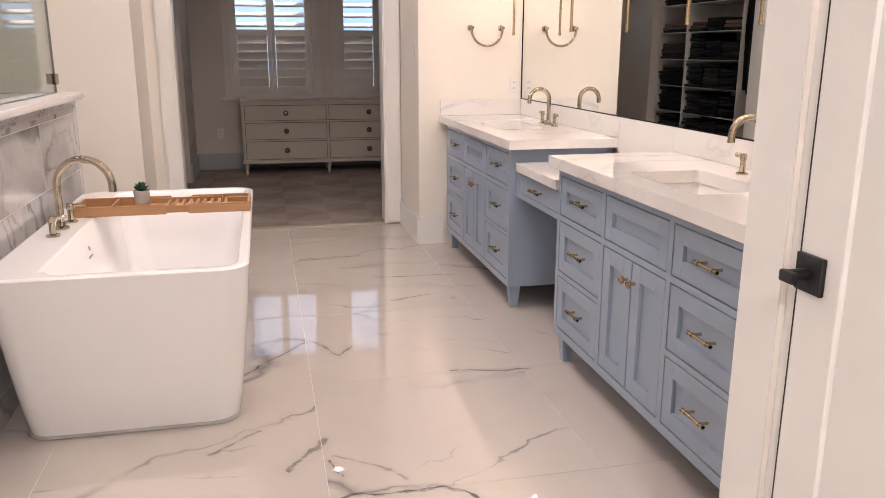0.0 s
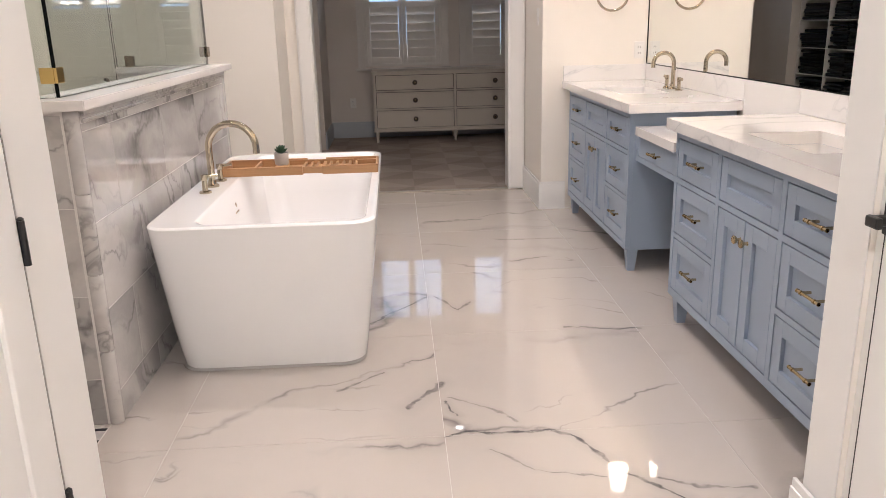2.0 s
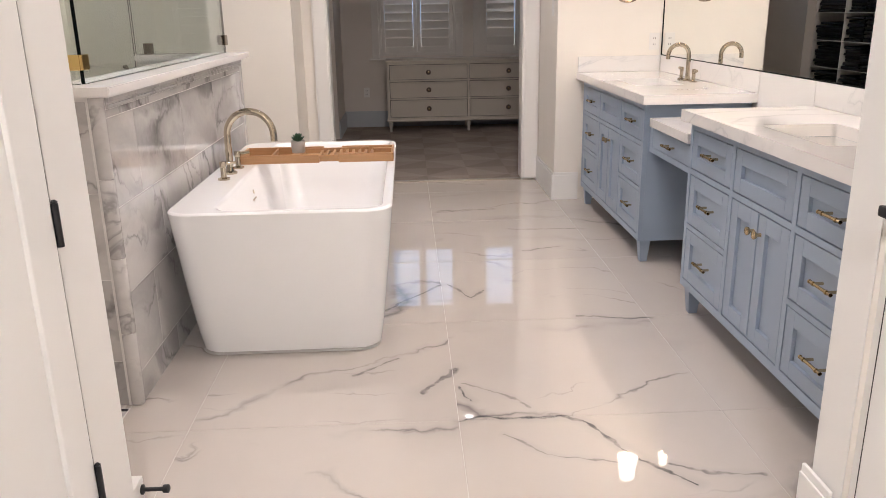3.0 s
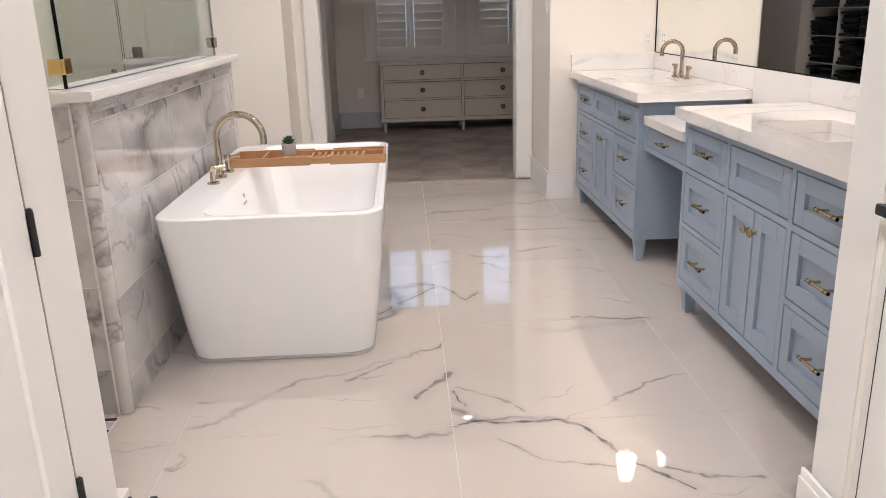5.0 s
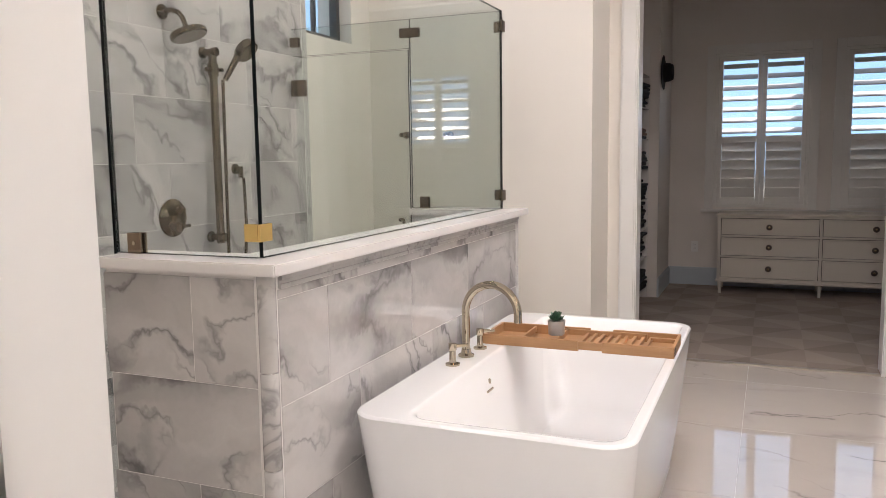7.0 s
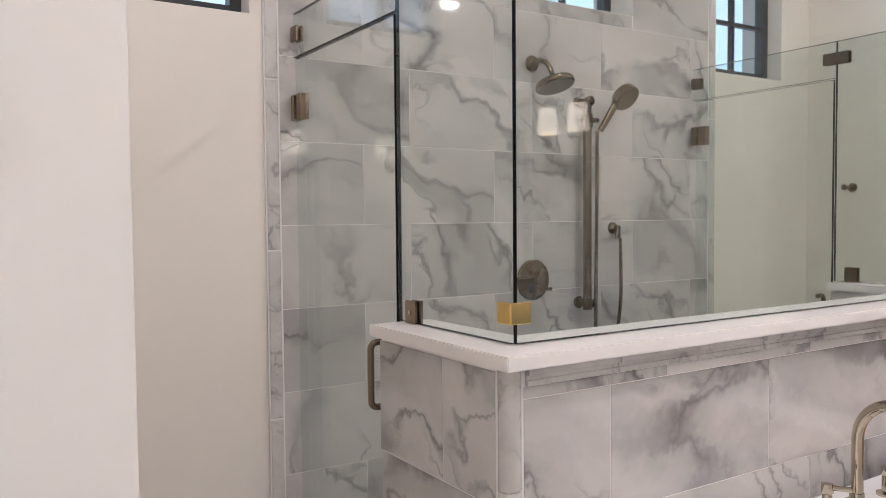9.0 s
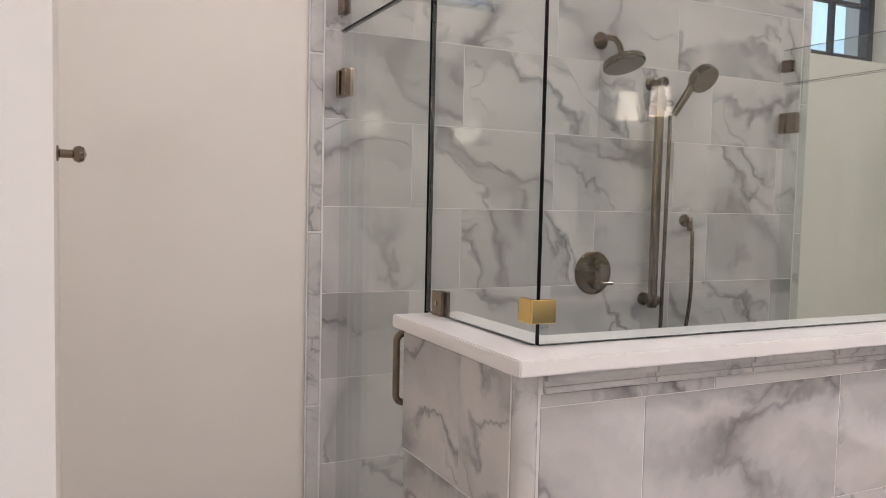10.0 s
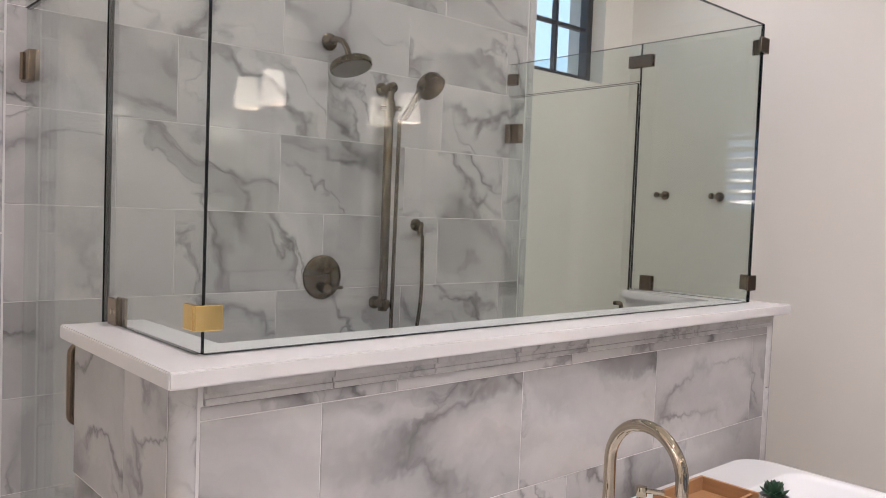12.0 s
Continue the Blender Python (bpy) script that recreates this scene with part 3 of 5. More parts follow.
for hz in (0.335, 0.93, 1.56, 2.18):
    bm = tubed([(-0.5235, 1.6375, hz - 0.045), (-0.5235, 1.6375, hz + 0.045)], 0.0072, 12)
    box(bm, -0.5595, -0.5265, 1.6355, 1.6395, hz - 0.044, hz + 0.044)
    box(bm, -0.5595, -0.5555, 1.6395, 1.6720, hz - 0.044, hz + 0.044, 0.0008)
    lathe(bm, [(0.005, 0), (0.0072, 0.003), (0.003, 0.007)], (-0.5235, 1.6375, hz + 0.045), seg=12)
    part("hinge", bm, BLACK, door_w, "black door hinge")
# black strips added in both door gaps to paint their shade
tagged(part("trim", boxed(1.0535, 1.084, 1.4028, 1.4062, 0.012, 2.42), BLACK), "thin black strip painting the shaded gap beside the closed door", "door seal", kind="structure")
tagged(part("trim", boxed(-0.558, -0.5305, 1.6323, 1.6362, 0.012, 2.42), BLACK), "thin black strip painting the shaded gap beside the open door", "door seal", kind="structure")
lever = part("handle", boxed(1.043, 1.0525, 1.3365, 1.4010, 0.950, 1.014, 0.003), BLACK, door_e, "black square lever handle")
bm = tubed([(1.045, 1.3715, 0.981), (1.004, 1.3715, 0.981)], 0.0105, 14)
box(bm, 0.999, 1.011, 1.3475, 1.3835, 0.971, 0.991, 0.004)
part("lever", bm, BLACK, lever)


# ---- windows ----
def west_window(n, y0, y1, z0, z1, cols, rows, depth):
    root = thing("window_%d" % n, (XW - depth, (y0 + y1) / 2, z0), "black-framed high window with small square panes", "window", "high bathroom windows", "structure")
    xa, xb = XW - depth - 0.055, XW - depth
    f = 0.042
    bm = bmesh.new()
    for a, b, c, d in ((y0, y0 + f, z0, z1), (y1 - f, y1, z0, z1), (y0 + f, y1 - f, z0, z0 + f), (y0 + f, y1 - f, z1 - f, z1)):
        box(bm, xa, xb, a, b, c, d, 0.003)
    frame_part = part("window_frame", bm, WINBLACK, root, "black window frame")
    for i in range(1, cols):
        y = y0 + f + (y1 - y0 - 2 * f) * i / cols
        part("muntin", boxed(xa + 0.012, xb - 0.012, y - 0.010, y + 0.010, z0 + f, z1 - f, 0.002), WINBLACK, root)
    for j in range(1, rows):
        z = z0 + f + (z1 - z0 - 2 * f) * j / rows
        part("muntin", boxed(xa + 0.013, xb - 0.013, y0 + f, y1 - f, z - 0.010, z + 0.010, 0.002), WINBLACK, root)
    pane = part("pane", boxed(xa + 0.027, xa + 0.033, y0 + f, y1 - f, z0 + f, z1 - f), PANE, root, "clear glass")
    pane.visible_shadow = False
    return root


for i, (y0, y1, z0, z1) in enumerate(WIN_W):
    west_window(i + 1, y0, y1, z0, z1, 5 if i == 1 else 2, 2 if i == 1 else 3, 0.13 if i == 1 else 0.085)


def shutter_window(n, x0, x1, z0, z1):
    """An opening with two hinged shutter panels: louvres open above the middle rail, shut below."""
    root = thing("window_%d" % n, ((x0 + x1) / 2, YB, z0), "white plantation shutters, open above and shut below", "shuttered window", "dressing room windows", "structure")
    bm = bmesh.new()
    c = 0.085
    for a, b, e, g in ((x0 - c, x0, z0 - 0.02, z1 + c), (x1, x1 + c, z0 - 0.02, z1 + c), (x0, x1, z1, z1 + c)):
        box(bm, a, b, YB - 0.022, YB - 0.001, e, g, 0.003)
    part("window_casing", bm, SHUTTER, root)
    part("window_sill", boxed(x0 - 0.12, x1 + 0.12, YB - 0.055, YB - 0.001, z0 - 0.05, z0 - 0.022, 0.004), SHUTTER, root)
    bm = bmesh.new()
    for a, b, e, g in ((x0, x0 + 0.03, z0, z1), (x1 - 0.03, x1, z0, z1), (x0 + 0.03, x1 - 0.03, z1 - 0.03, z1), (x0 + 0.03, x1 - 0.03, z0, z0 + 0.03)):
        box(bm, a, b, YB - 0.01, YB + 0.05, e, g, 0.002)
    part("shutter_frame", bm, SHUTTER, root)
    mid = (x0 + x1) / 2
    for p0, p1 in ((x0 + 0.0302, mid - 0.0006), (mid + 0.0006, x1 - 0.0302)):
        st = 0.042
        bm = bmesh.new()
        zr = 1.535
        for a, b, e, g in ((p0, p0 + st, z0 + 0.0302, z1 - 0.0302), (p1 - st, p1, z0 + 0.0302, z1 - 0.0302), (p0 + st, p1 - st, z0 + 0.0302, z0 + 0.10), (p0 + st, p1 - st, z1 - 0.075, z1 - 0.0302), (p0 + st, p1 - st, zr - 0.03, zr + 0.03)):
            box(bm, a, b, YB + 0.005, YB + 0.033, e, g, 0.003)
        panel = part("shutter_panel", bm, SHUTTER, root)
        for lo, hi, tilt in ((z0 + 0.10, zr - 0.03, -77), (zr + 0.03, z1 - 0.075, 29)):
            count = max(1, round((hi - lo) / 0.1015))
            for i in range(count):
                z = lo + (hi - lo) * (i + 0.5) / count
                shut = tilt < -60
                g0, g1 = (0.002, 0.002) if not shut else (0.001, 0.005) if p1 < mid else (0.005, 0.001)
                chord = 0.0560 if shut else 0.0520
                turn = -60 - 3 * (count - 1 - i) if shut and count - 1 - i < 4 else tilt
                bm = boxed(p0 + st + g0, p1 - st - g1, -chord, chord, -0.0045, 0.0045, 0.004)
                bm.transform(Matrix.Translation((0, YB + 0.019, z)) @ Matrix.Rotation(radians(turn), 4, "X"))
                part("louvre", bm, SHUTTER, panel)
    pane = part("pane", boxed(x0, x1, YB + 0.12, YB + 0.126, z0, z1), PANE, root, "clear glass")
    pane.visible_shadow = False
    bm = bmesh.new()
    for a, b, e, g in ((x0, x0 + 0.03, z0, z1), (x1 - 0.03, x1, z0, z1), (x0 + 0.03, x1 - 0.03, z0, z0 + 0.03), (x0 + 0.03, x1 - 0.03, z1 - 0.03, z1)):
        box(bm, a, b, YB + 0.10, YB + 0.15, e, g)
    part("window_frame", bm, WINBLACK, root)
    return root


for i, w in enumerate(WIN_N):
    shutter_window(4 + i, *w)


# ---- ceiling lights ----
def downlight(x, y, z=ZC, r=0.065):
    root = thing("downlight", (x, y, z), "small round recessed ceiling light, lit, its place assumed", "ceiling light", "recessed ceiling lights")
    bm = lathed([(r, 0.0), (r + 0.018, -0.004), (r + 0.016, -0.009), (r + 0.001, -0.010), (r - 0.004, 0.0)], (x, y, z - 0.0005), seg=28)
    part("trim_ring", bm, CANRIM, root, smooth=40)
    part("lens", lathed([(0.001, -0.0105), (r - 0.002, -0.0105), (r - 0.002, -0.0115), (0.001, -0.0115)], (x, y, z), seg=24), CANGLOW, root, "glowing lens")


# the hall fill gets a downlight body too, though none is known there
for cx, cy, watts in CANS + HALL_FILL + FAR_CANS:
    downlight(cx, cy, r=0.035 if cy > 7 else 0.052)


# ---- pulls and taps ----
def bar_pull(parent, x, y, z, half=0.062, tip=False):
    """A horizontal brass bar on two feet, standing off a front that faces -x."""
    bm = tubed([(x - 0.030, y - half, z), (x - 0.030, y + half, z)], 0.0055, 12)
    for s in (-1, 1):
        tube(bm, [(x + 0.001, y + s * half * 0.62, z), (x - 0.030, y + s * half * 0.62, z)], 0.0050, 10)
        tube(bm, [(x - 0.030, y + s * half * 0.56, z), (x - 0.030, y + s * half * 0.68, z)], 0.0078, 12)
        tube(bm, [(x - 0.030, y + s * half * 0.93, z), (x - 0.030, y + s * half, z)], 0.0068, 12)
    return part("handle", bm, BRASS, parent, "brass bar pull", smooth=40)


def round_knob(parent, x, y, z):
    bm = lathed([(0.008, 0.0), (0.006, 0.006), (0.006, 0.016), (0.014, 0.020), (0.0155, 0.027), (0.012, 0.031), (0.001, 0.032)], (x + 0.001, y, z), (-1, 0, 0), 18)
    return part("handle", bm, BRASS, parent, "round brass knob", smooth=50)


def shaker_front(parent, name, x, y0, y1, z0, z1, rail=0.055):
    """An inset front facing -x with a raised frame and a sunk panel."""
    g = 0.0046
    y0, y1, z0, z1 = y0 + g, y1 - g, z0 + g, z1 - g
    bm = bmesh.new()
    for a, b, c, d in ((y0, y0 + rail, z0, z1), (y1 - rail, y1, z0, z1), (y0 + rail, y1 - rail, z0, z0 + rail), (y0 + rail, y1 - rail, z1 - rail, z1)):
        box(bm, x, x + 0.020, a, b, c, d, 0.0012, 1)
    ob = part(name, bm, BLUE, parent)
    part("panel", boxed(x + 0.0135, x + 0.019, y0 + rail - 0.004, y1 - rail + 0.004, z0 + rail - 0.004, z1 - rail + 0.004), BLUE, ob)
    return ob


# ---- vanities ----
VX, VXB, VZ0, VZ1 = 1.400, 1.955, 0.125, 0.858
COUNTER_Z = 0.905


def vanity(y0, y1):
    """A blue-grey cabinet on tapered feet: drawers, a pair of doors under a false front, drawers."""
    root = thing("vanity_cabinet", ((VX + VXB) / 2, (y0 + y1) / 2, 0), "blue-grey painted vanity cabinet with drawers and brass pulls", "vanity", "vanities under the mirror")
    t = 0.02
    for name, a, b, c, d, e, f in (("side_panel", VX + 0.0225, VXB, y0, y0 + t, VZ0, VZ1), ("side_panel", VX + 0.0225, VXB, y1 - t, y1, VZ0, VZ1), ("back_panel", VXB - t, VXB, y0 + t, y1 - t, VZ0, VZ1), ("bottom_panel", VX + 0.031, VXB - t, y0 + t, y1 - t, VZ0, VZ0 + t)):
        part(name, boxed(a, b, c, d, e, f), BLUE, root)
    # black sheet behind the fronts, so the gaps read as deep shade
    part("inside", boxed(VX + 0.0225, VX + 0.03, y0 + t, y1 - t, VZ0 + 0.021, VZ1), HOLLOW_SHADE, root, "near-black sheet painting the shade behind the fronts")
    side, st = 0.465, 0.028
    ys = [y0, y0 + side, y1 - side, y1]
    lo, hi = VZ0 + 0.034, VZ1 - 0.030
    zs = [lo, lo + 0.236, lo + 0.256, lo + 0.478, lo + 0.500, hi]
    bm = bmesh.new()
    xa, xb = VX - 0.001, VX + 0.022
    spans = []
    for i in range(3):
        a = ys[i] + (st if i == 0 else st / 2)
        b = ys[i + 1] - (st if i == 2 else st / 2)
        spans.append((a, b))
    edges = [(y0, spans[0][0]), (spans[0][1], spans[1][0]), (spans[1][1], spans[2][0]), (spans[2][1], y1)]
    for a, b in edges:
        box(bm, xa, xb, a, b, VZ0, VZ1)
    for a, b in spans:
        box(bm, xa, xb, a, b, VZ0, lo)
        box(bm, xa, xb, a, b, hi, VZ1)
        box(bm, xa, xb, a, b, zs[3], zs[4])
    for a, b in (spans[0], spans[2]):
        box(bm, xa, xb, a, b, zs[1], zs[2])
    part("face_frame", bm, BLUE, root)
    for a, b in (spans[0], spans[2]):
        for z0, z1 in ((zs[0], zs[1]), (zs[2], zs[3]), (zs[4], zs[5])):
            d = shaker_front(root, "drawer", VX, a, b, z0, z1)
            bar_pull(d, VX + 0.0135, (a + b) / 2, (z0 + z1) / 2)
    a, b = spans[1]
    shaker_front(root, "false_front", VX, a, b, zs[4], zs[5])
    m = (a + b) / 2
    for p, q, k in ((a, m, m - 0.028), (m, b, m + 0.028)):
        d = shaker_front(root, "door", VX, p, q, zs[0], zs[3], 0.058)
        round_knob(d, VX, k, zs[3] - 0.075)
    for fx in (VX + 0.045, VXB - 0.06):
        for fy in (y0 + 0.045, y1 - 0.045):
            bm = boxed(fx - 0.03, fx + 0.03, fy - 0.03, fy + 0.03, 0, VZ0 + 0.001)
            for v in bm.verts:
                if v.co.z < 0.01:
                    v.co.x = fx + (v.co.x - fx) * 0.62
                    v.co.y = fy + (v.co.y - fy) * 0.62
            part("leg", bm, BLUE, root)
    part("toe_panel", boxed(VXB - 0.10, VXB - 0.085, y0 + 0.10, y1 - 0.10, 0.002, VZ0), BLUE, root)
    return root


V1 = (1.975, 3.405)
V2 = (4.085, 5.515)
vanity(*V1)
vanity(*V2)


def sink_counter(y0, y1, sy, far_splash):
    """A quartz top with a rectangular cut-out, an undermount basin, and an upstand."""
    root = thing("countertop", (1.66, (y0 + y1) / 2, VZ1), "white veined quartz countertop with an undermount basin", "countertop", "quartz countertops")
    x0, x1 = 1.368, XE - 0.002
    b0, b1, c0, c1 = 1.485, 1.765, sy - 0.235, sy + 0.235
    bm = bmesh.new()
    n = 5
    inner = []
    for (cx, cy), a0 in (((b1 - 0.018, c1 - 0.018), 0), ((b0 + 0.018, c1 - 0.018), 90), ((b0 + 0.018, c0 + 0.018), 180), ((b1 - 0.018, c0 + 0.018), 270)):
        inner += [(p.x, p.y) for p in arc((cx, cy, 0), (1, 0, 0), (0, 1, 0), 0.018, a0, a0 + 90, n)]
    outer = [(x1, y1), (x0, y1), (x0, y0), (x1, y0)]
    for z in (VZ1 + 0.001, COUNTER_Z):
        iv = [bm.verts.new((x, y, z)) for x, y in inner]
        ov = [bm.verts.new((x, y, z)) for x, y in outer]
        for q in range(4):
            ring = iv[q * (n + 1):(q + 1) * (n + 1)]
            for i in range(n):
                bm.faces.new((ov[q], ring[i], ring[i + 1]))
            bm.faces.new((ov[q], ring[-1], iv[((q + 1) * (n + 1)) % len(iv)], ov[(q + 1) % 4]))
    v = list(bm.verts)
    m = len(inner)
    lo_i, lo_o, hi_i, hi_o = v[:m], v[m:m + 4], v[m + 4:2 * m + 4], v[2 * m + 4:]
    for i in range(m):
        bm.faces.new((lo_i[i], lo_i[(i + 1) % m], hi_i[(i + 1) % m], hi_i[i]))
    for i in range(4):
        bm.faces.new((lo_o[i], hi_o[i], hi_o[(i + 1) % 4], lo_o[(i + 1) % 4]))
    part("top", bm, QUARTZ, root)
    part("upstand", boxed(XE - 0.024, XE - 0.002, y0, y1, COUNTER_Z + 0.001, 1.012, 0.002), QUARTZ, root)
    if far_splash:
        part("end_upstand", boxed(1.375, XE - 0.026, y1 - 0.022, y1 - 0.002, COUNTER_Z + 0.001, 1.012, 0.002), QUARTZ, root)
    bm = bmesh.new()
    rings = []
    for z, s in ((VZ1 - 0.001, 1.03), (VZ1 - 0.09, 0.97), (VZ1 - 0.125, 0.90), (VZ1 - 0.14, 0.75), (VZ1 - 0.145, 0.08)):
        rings.append([bm.verts.new(((b0 + b1) / 2 + (x - (b0 + b1) / 2) * s, sy + (y - sy) * s, z)) for x, y in inner])
    for a, b in zip(rings, rings[1:]):
        for i in range(m):
            bm.faces.new((a[i], a[(i + 1) % m], b[(i + 1) % m], b[i]))
    bm.faces.new(rings[-1])
    basin = part("basin", bm, PORCELAIN, root, "white porcelain basin", smooth=50)
    part("drain", lathed([(0.001, 0), (0.026, 0.0), (0.026, 0.004), (0.018, 0.006), (0.001, 0.005)], ((b0 + b1) / 2, sy, VZ1 - 0.144), seg=20), NICKEL, basin, smooth=40)
    return root


sink_counter(1.945, 3.455, 2.69, False)
sink_counter(4.015, YN_E - 0.002, 4.80, True)
root = thing("vanity_cabinet", (1.7, 3.745, 0.62), "blue-grey make-up table drawer between the two vanities", "vanity")
part("carcass", boxed(1.455, VXB, V1[1] + 0.002, V2[0] - 0.002, 0.612, 0.750), BLUE, root)
bm = boxed(1.434, 1.4545, V1[1] + 0.002, V2[0] - 0.002, 0.612, 0.640)
box(bm, 1.434, 1.4545, V1[1] + 0.002, V2[0] - 0.002, 0.738, 0.750)
box(bm, 1.434, 1.4545, V1[1] + 0.002, V1[1] + 0.045, 0.640, 0.738)
box(bm, 1.434, 1.4545, V2[0] - 0.045, V2[0] - 0.002, 0.640, 0.738)
part("face_frame", bm, BLUE, root)
d = part("drawer", boxed(1.434, 1.452, V1[1] + 0.048, V2[0] - 0.048, 0.642, 0.736, 0.002), BLUE, root)
bar_pull(d, 1.434, 3.745, 0.690)
root = thing("countertop", (1.66, 3.74, 0.752), "low white quartz top over the make-up drawer", "countertop", "quartz countertops")
part("top", boxed(1.405, XE - 0.002, V1[1] + 0.052, V2[0] - 0.072, 0.752, 0.795, 0.002), QUARTZ, root)
part("upstand", boxed(XE - 0.024, XE - 0.002, V1[1] + 0.052, V2[0] - 0.072, 0.796, 1.012, 0.002), QUARTZ, root)


def basin_tap(y):
    """A three-piece tap: gooseneck spout and two cross handles."""
    x, z = 1.862, COUNTER_Z + 0.0005
    root = thing("basin_faucet", (x, y, z), "polished champagne gooseneck basin faucet with two handles", "faucet", "basin faucets")
    R = 0.062
    pts = [(x, y, z + 0.006), (x, y, z + 0.05), (x, y, z + 0.150)] + arc((x - R, y, z + 0.150), (1, 0, 0), (0, 0, 1), R, 0, 180, 16)[1:] + [(x - 2 * R, y, z + 0.128)]
    bm = tubed(pts, 0.0125, 16)
    lathe(bm, [(0.026, 0), (0.026, 0.006), (0.016, 0.012), (0.0145, 0.03)], (x, y, z), seg=20)
    part("spout", bm, NICKEL, root, smooth=45)
    for s in (-0.105, 0.105):
        hy = y + s
        bm = lathed([(0.022, 0), (0.022, 0.006), (0.011, 0.010), (0.010, 0.05), (0.0125, 0.052), (0.0125, 0.074), (0.001, 0.076)], (x, hy, z), seg=18)
        tube(bm, [(x, hy - math.copysign(0.010, s), z + 0.066), (x, hy + math.copysign(0.042, s), z + 0.066)], 0.0090, 12)
        part("handle", bm, NICKEL, root, smooth=45)


basin_tap(4.80)
basin_tap(2.69)

# ---- mirror and wall lights ----
root = thing("mirror", (XE, 3.8, 1.03), "wide frameless wall mirror above the vanities", "mirror")
part("mirror_glass", boxed(XE - 0.016, XE - 0.001, 1.96, YN_E - 0.012, 1.018, 2.42), MIRROR, root)
bm = boxed(XE - 0.020, XE - 0.0005, 1.955, YN_E - 0.008, 1.0125, 1.0175)
box(bm, XE - 0.020, XE - 0.0005, YN_E - 0.011, YN_E - 0.005, 1.0175, 2.43)
part("edge_channel", bm, GLASSEDGE, root, "dark mirror edge")


def sconce(y):
    """A brass rod held off the mirror, a tapered linen shade on its top."""
    x = 1.80
    root = thing("wall_sconce", (XE - 0.016, y, 1.75), "brass rod wall sconce with a lit white shade", "wall lamp", "sconces on the mirror")
    bm = lathed([(0.001, 0), (0.045, 0), (0.045, 0.012), (0.02, 0.016), (0.001, 0.017)], (XE - 0.0165, y, 1.78), (-1, 0, 0), 24)
    part("backplate", bm, BRASS, root, smooth=40)
    part("arm", tubed([(XE - 0.03, y, 1.78), (x, y, 1.78)], 0.007, 12), BRASS, root, smooth=40)
    bm = tubed([(x, y, 1.44), (x, y, 2.03)], 0.0075, 14)
    tube(bm, [(x, y, 1.435), (x, y, 1.455)], 0.0095, 14)
    part("rod", bm, BRASS, root, smooth=40)
    bm = bmesh.new()
    n = 32
    rings = []
    for r, z in ((0.078, 1.987), (0.054, 2.172), (0.0525, 2.172), (0.0765, 1.987)):
        rings.append([bm.verts.new((x + r * math.cos(2 * math.pi * i / n), y + r * math.sin(2 * math.pi * i / n), z)) for i in range(n)])
    for a, b in zip(rings, rings[1:] + rings[:1]):
        for i in range(n):
            bm.faces.new((a[i], a[(i + 1) % n], b[(i + 1) % n], b[i]))
    part("shade", bm, SHADE, root, "lit white linen shade", smooth=40)
    bulb = new("sconce_lamp", bpy.data.lights.new("sconce_lamp", "POINT"))
    bulb.data.energy, bulb.data.color, bulb.data.shadow_soft_size = 2.2, WARM, 0.03
    bulb.location = (x, y, 2.09)


for y in (5.335, 4.34, 3.15, 2.16):
    sconce(y)

# towel ring, outlet, switch on the north-east wall
root = thing("towel_ring", (1.693, YN_E, 1.48), "polished open half-round towel ring on the wall", "towel ring")
yy = YN_E - 0.045
R = 0.108
part("ring", tubed([(1.693 - R, yy, 1.485)] + arc((1.693, yy, 1.478), (1, 0, 0), (0, 0, 1), R, 180, 360, 24) + [(1.693 + R, yy, 1.485)], 0.0085, 12), NICKEL, root, smooth=45)
for s in (-1, 1):
    bm = lathed([(0.001, 0.0), (0.020, 0.0005), (0.020, 0.008), (0.010, 0.011), (0.010, 0.045), (0.013, 0.047), (0.013, 0.06), (0.001, 0.061)], (1.693 + s * R, YN_E - 0.0005, 1.488), (0, -1, 0), 18)
    part("post", bm, NICKEL, root, smooth=45)


def outlet_plate(x, y, z):
    root = thing("power_outlet", (x, y, z), "white double power outlet on the wall", "outlet")
    part("plate", boxed(x - 0.035, x + 0.035, y - 0.006, y - 0.0005, z - 0.057, z + 0.057, 0.002), PLASTIC, root)
    for dz in (-0.02, 0.02):
        s = part("socket", boxed(x - 0.016, x + 0.016, y - 0.008, y - 0.0062, z + dz - 0.014, z + dz + 0.014, 0.001), PLASTIC, root)
        bm = boxed(x - 0.008, x - 0.005, y - 0.0088, y - 0.0081, z + dz - 0.005, z + dz + 0.006)
        box(bm, x + 0.005, x + 0.008, y - 0.0088, y - 0.0081, z + dz - 0.005, z + dz + 0.006)
        # the holes' shade, laid on as thin black boxes
        part("slots", bm, HOLLOW_SHADE, s)


outlet_plate(1.905, YN_E, 1.105)
outlet_plate(-0.30, YB, 0.42)
root = thing("light_switch", (NX1, 5.80, 1.34), "white rocker light switch in the doorway niche", "light switch")
part("plate", boxed(NX1 - 0.006, NX1 - 0.0005, 5.76, 5.835, 1.285, 1.40, 0.002), PLASTIC, root)
part("rocker", boxed(NX1 - 0.009, NX1 - 0.0062, 5.782, 5.813, 1.31, 1.375, 0.001), PLASTIC, root)

# ---- bathtub ----
TX0, TX1, TY0, TY1, TZ = -0.745, 0.112, 2.945, 4.625, 0.622


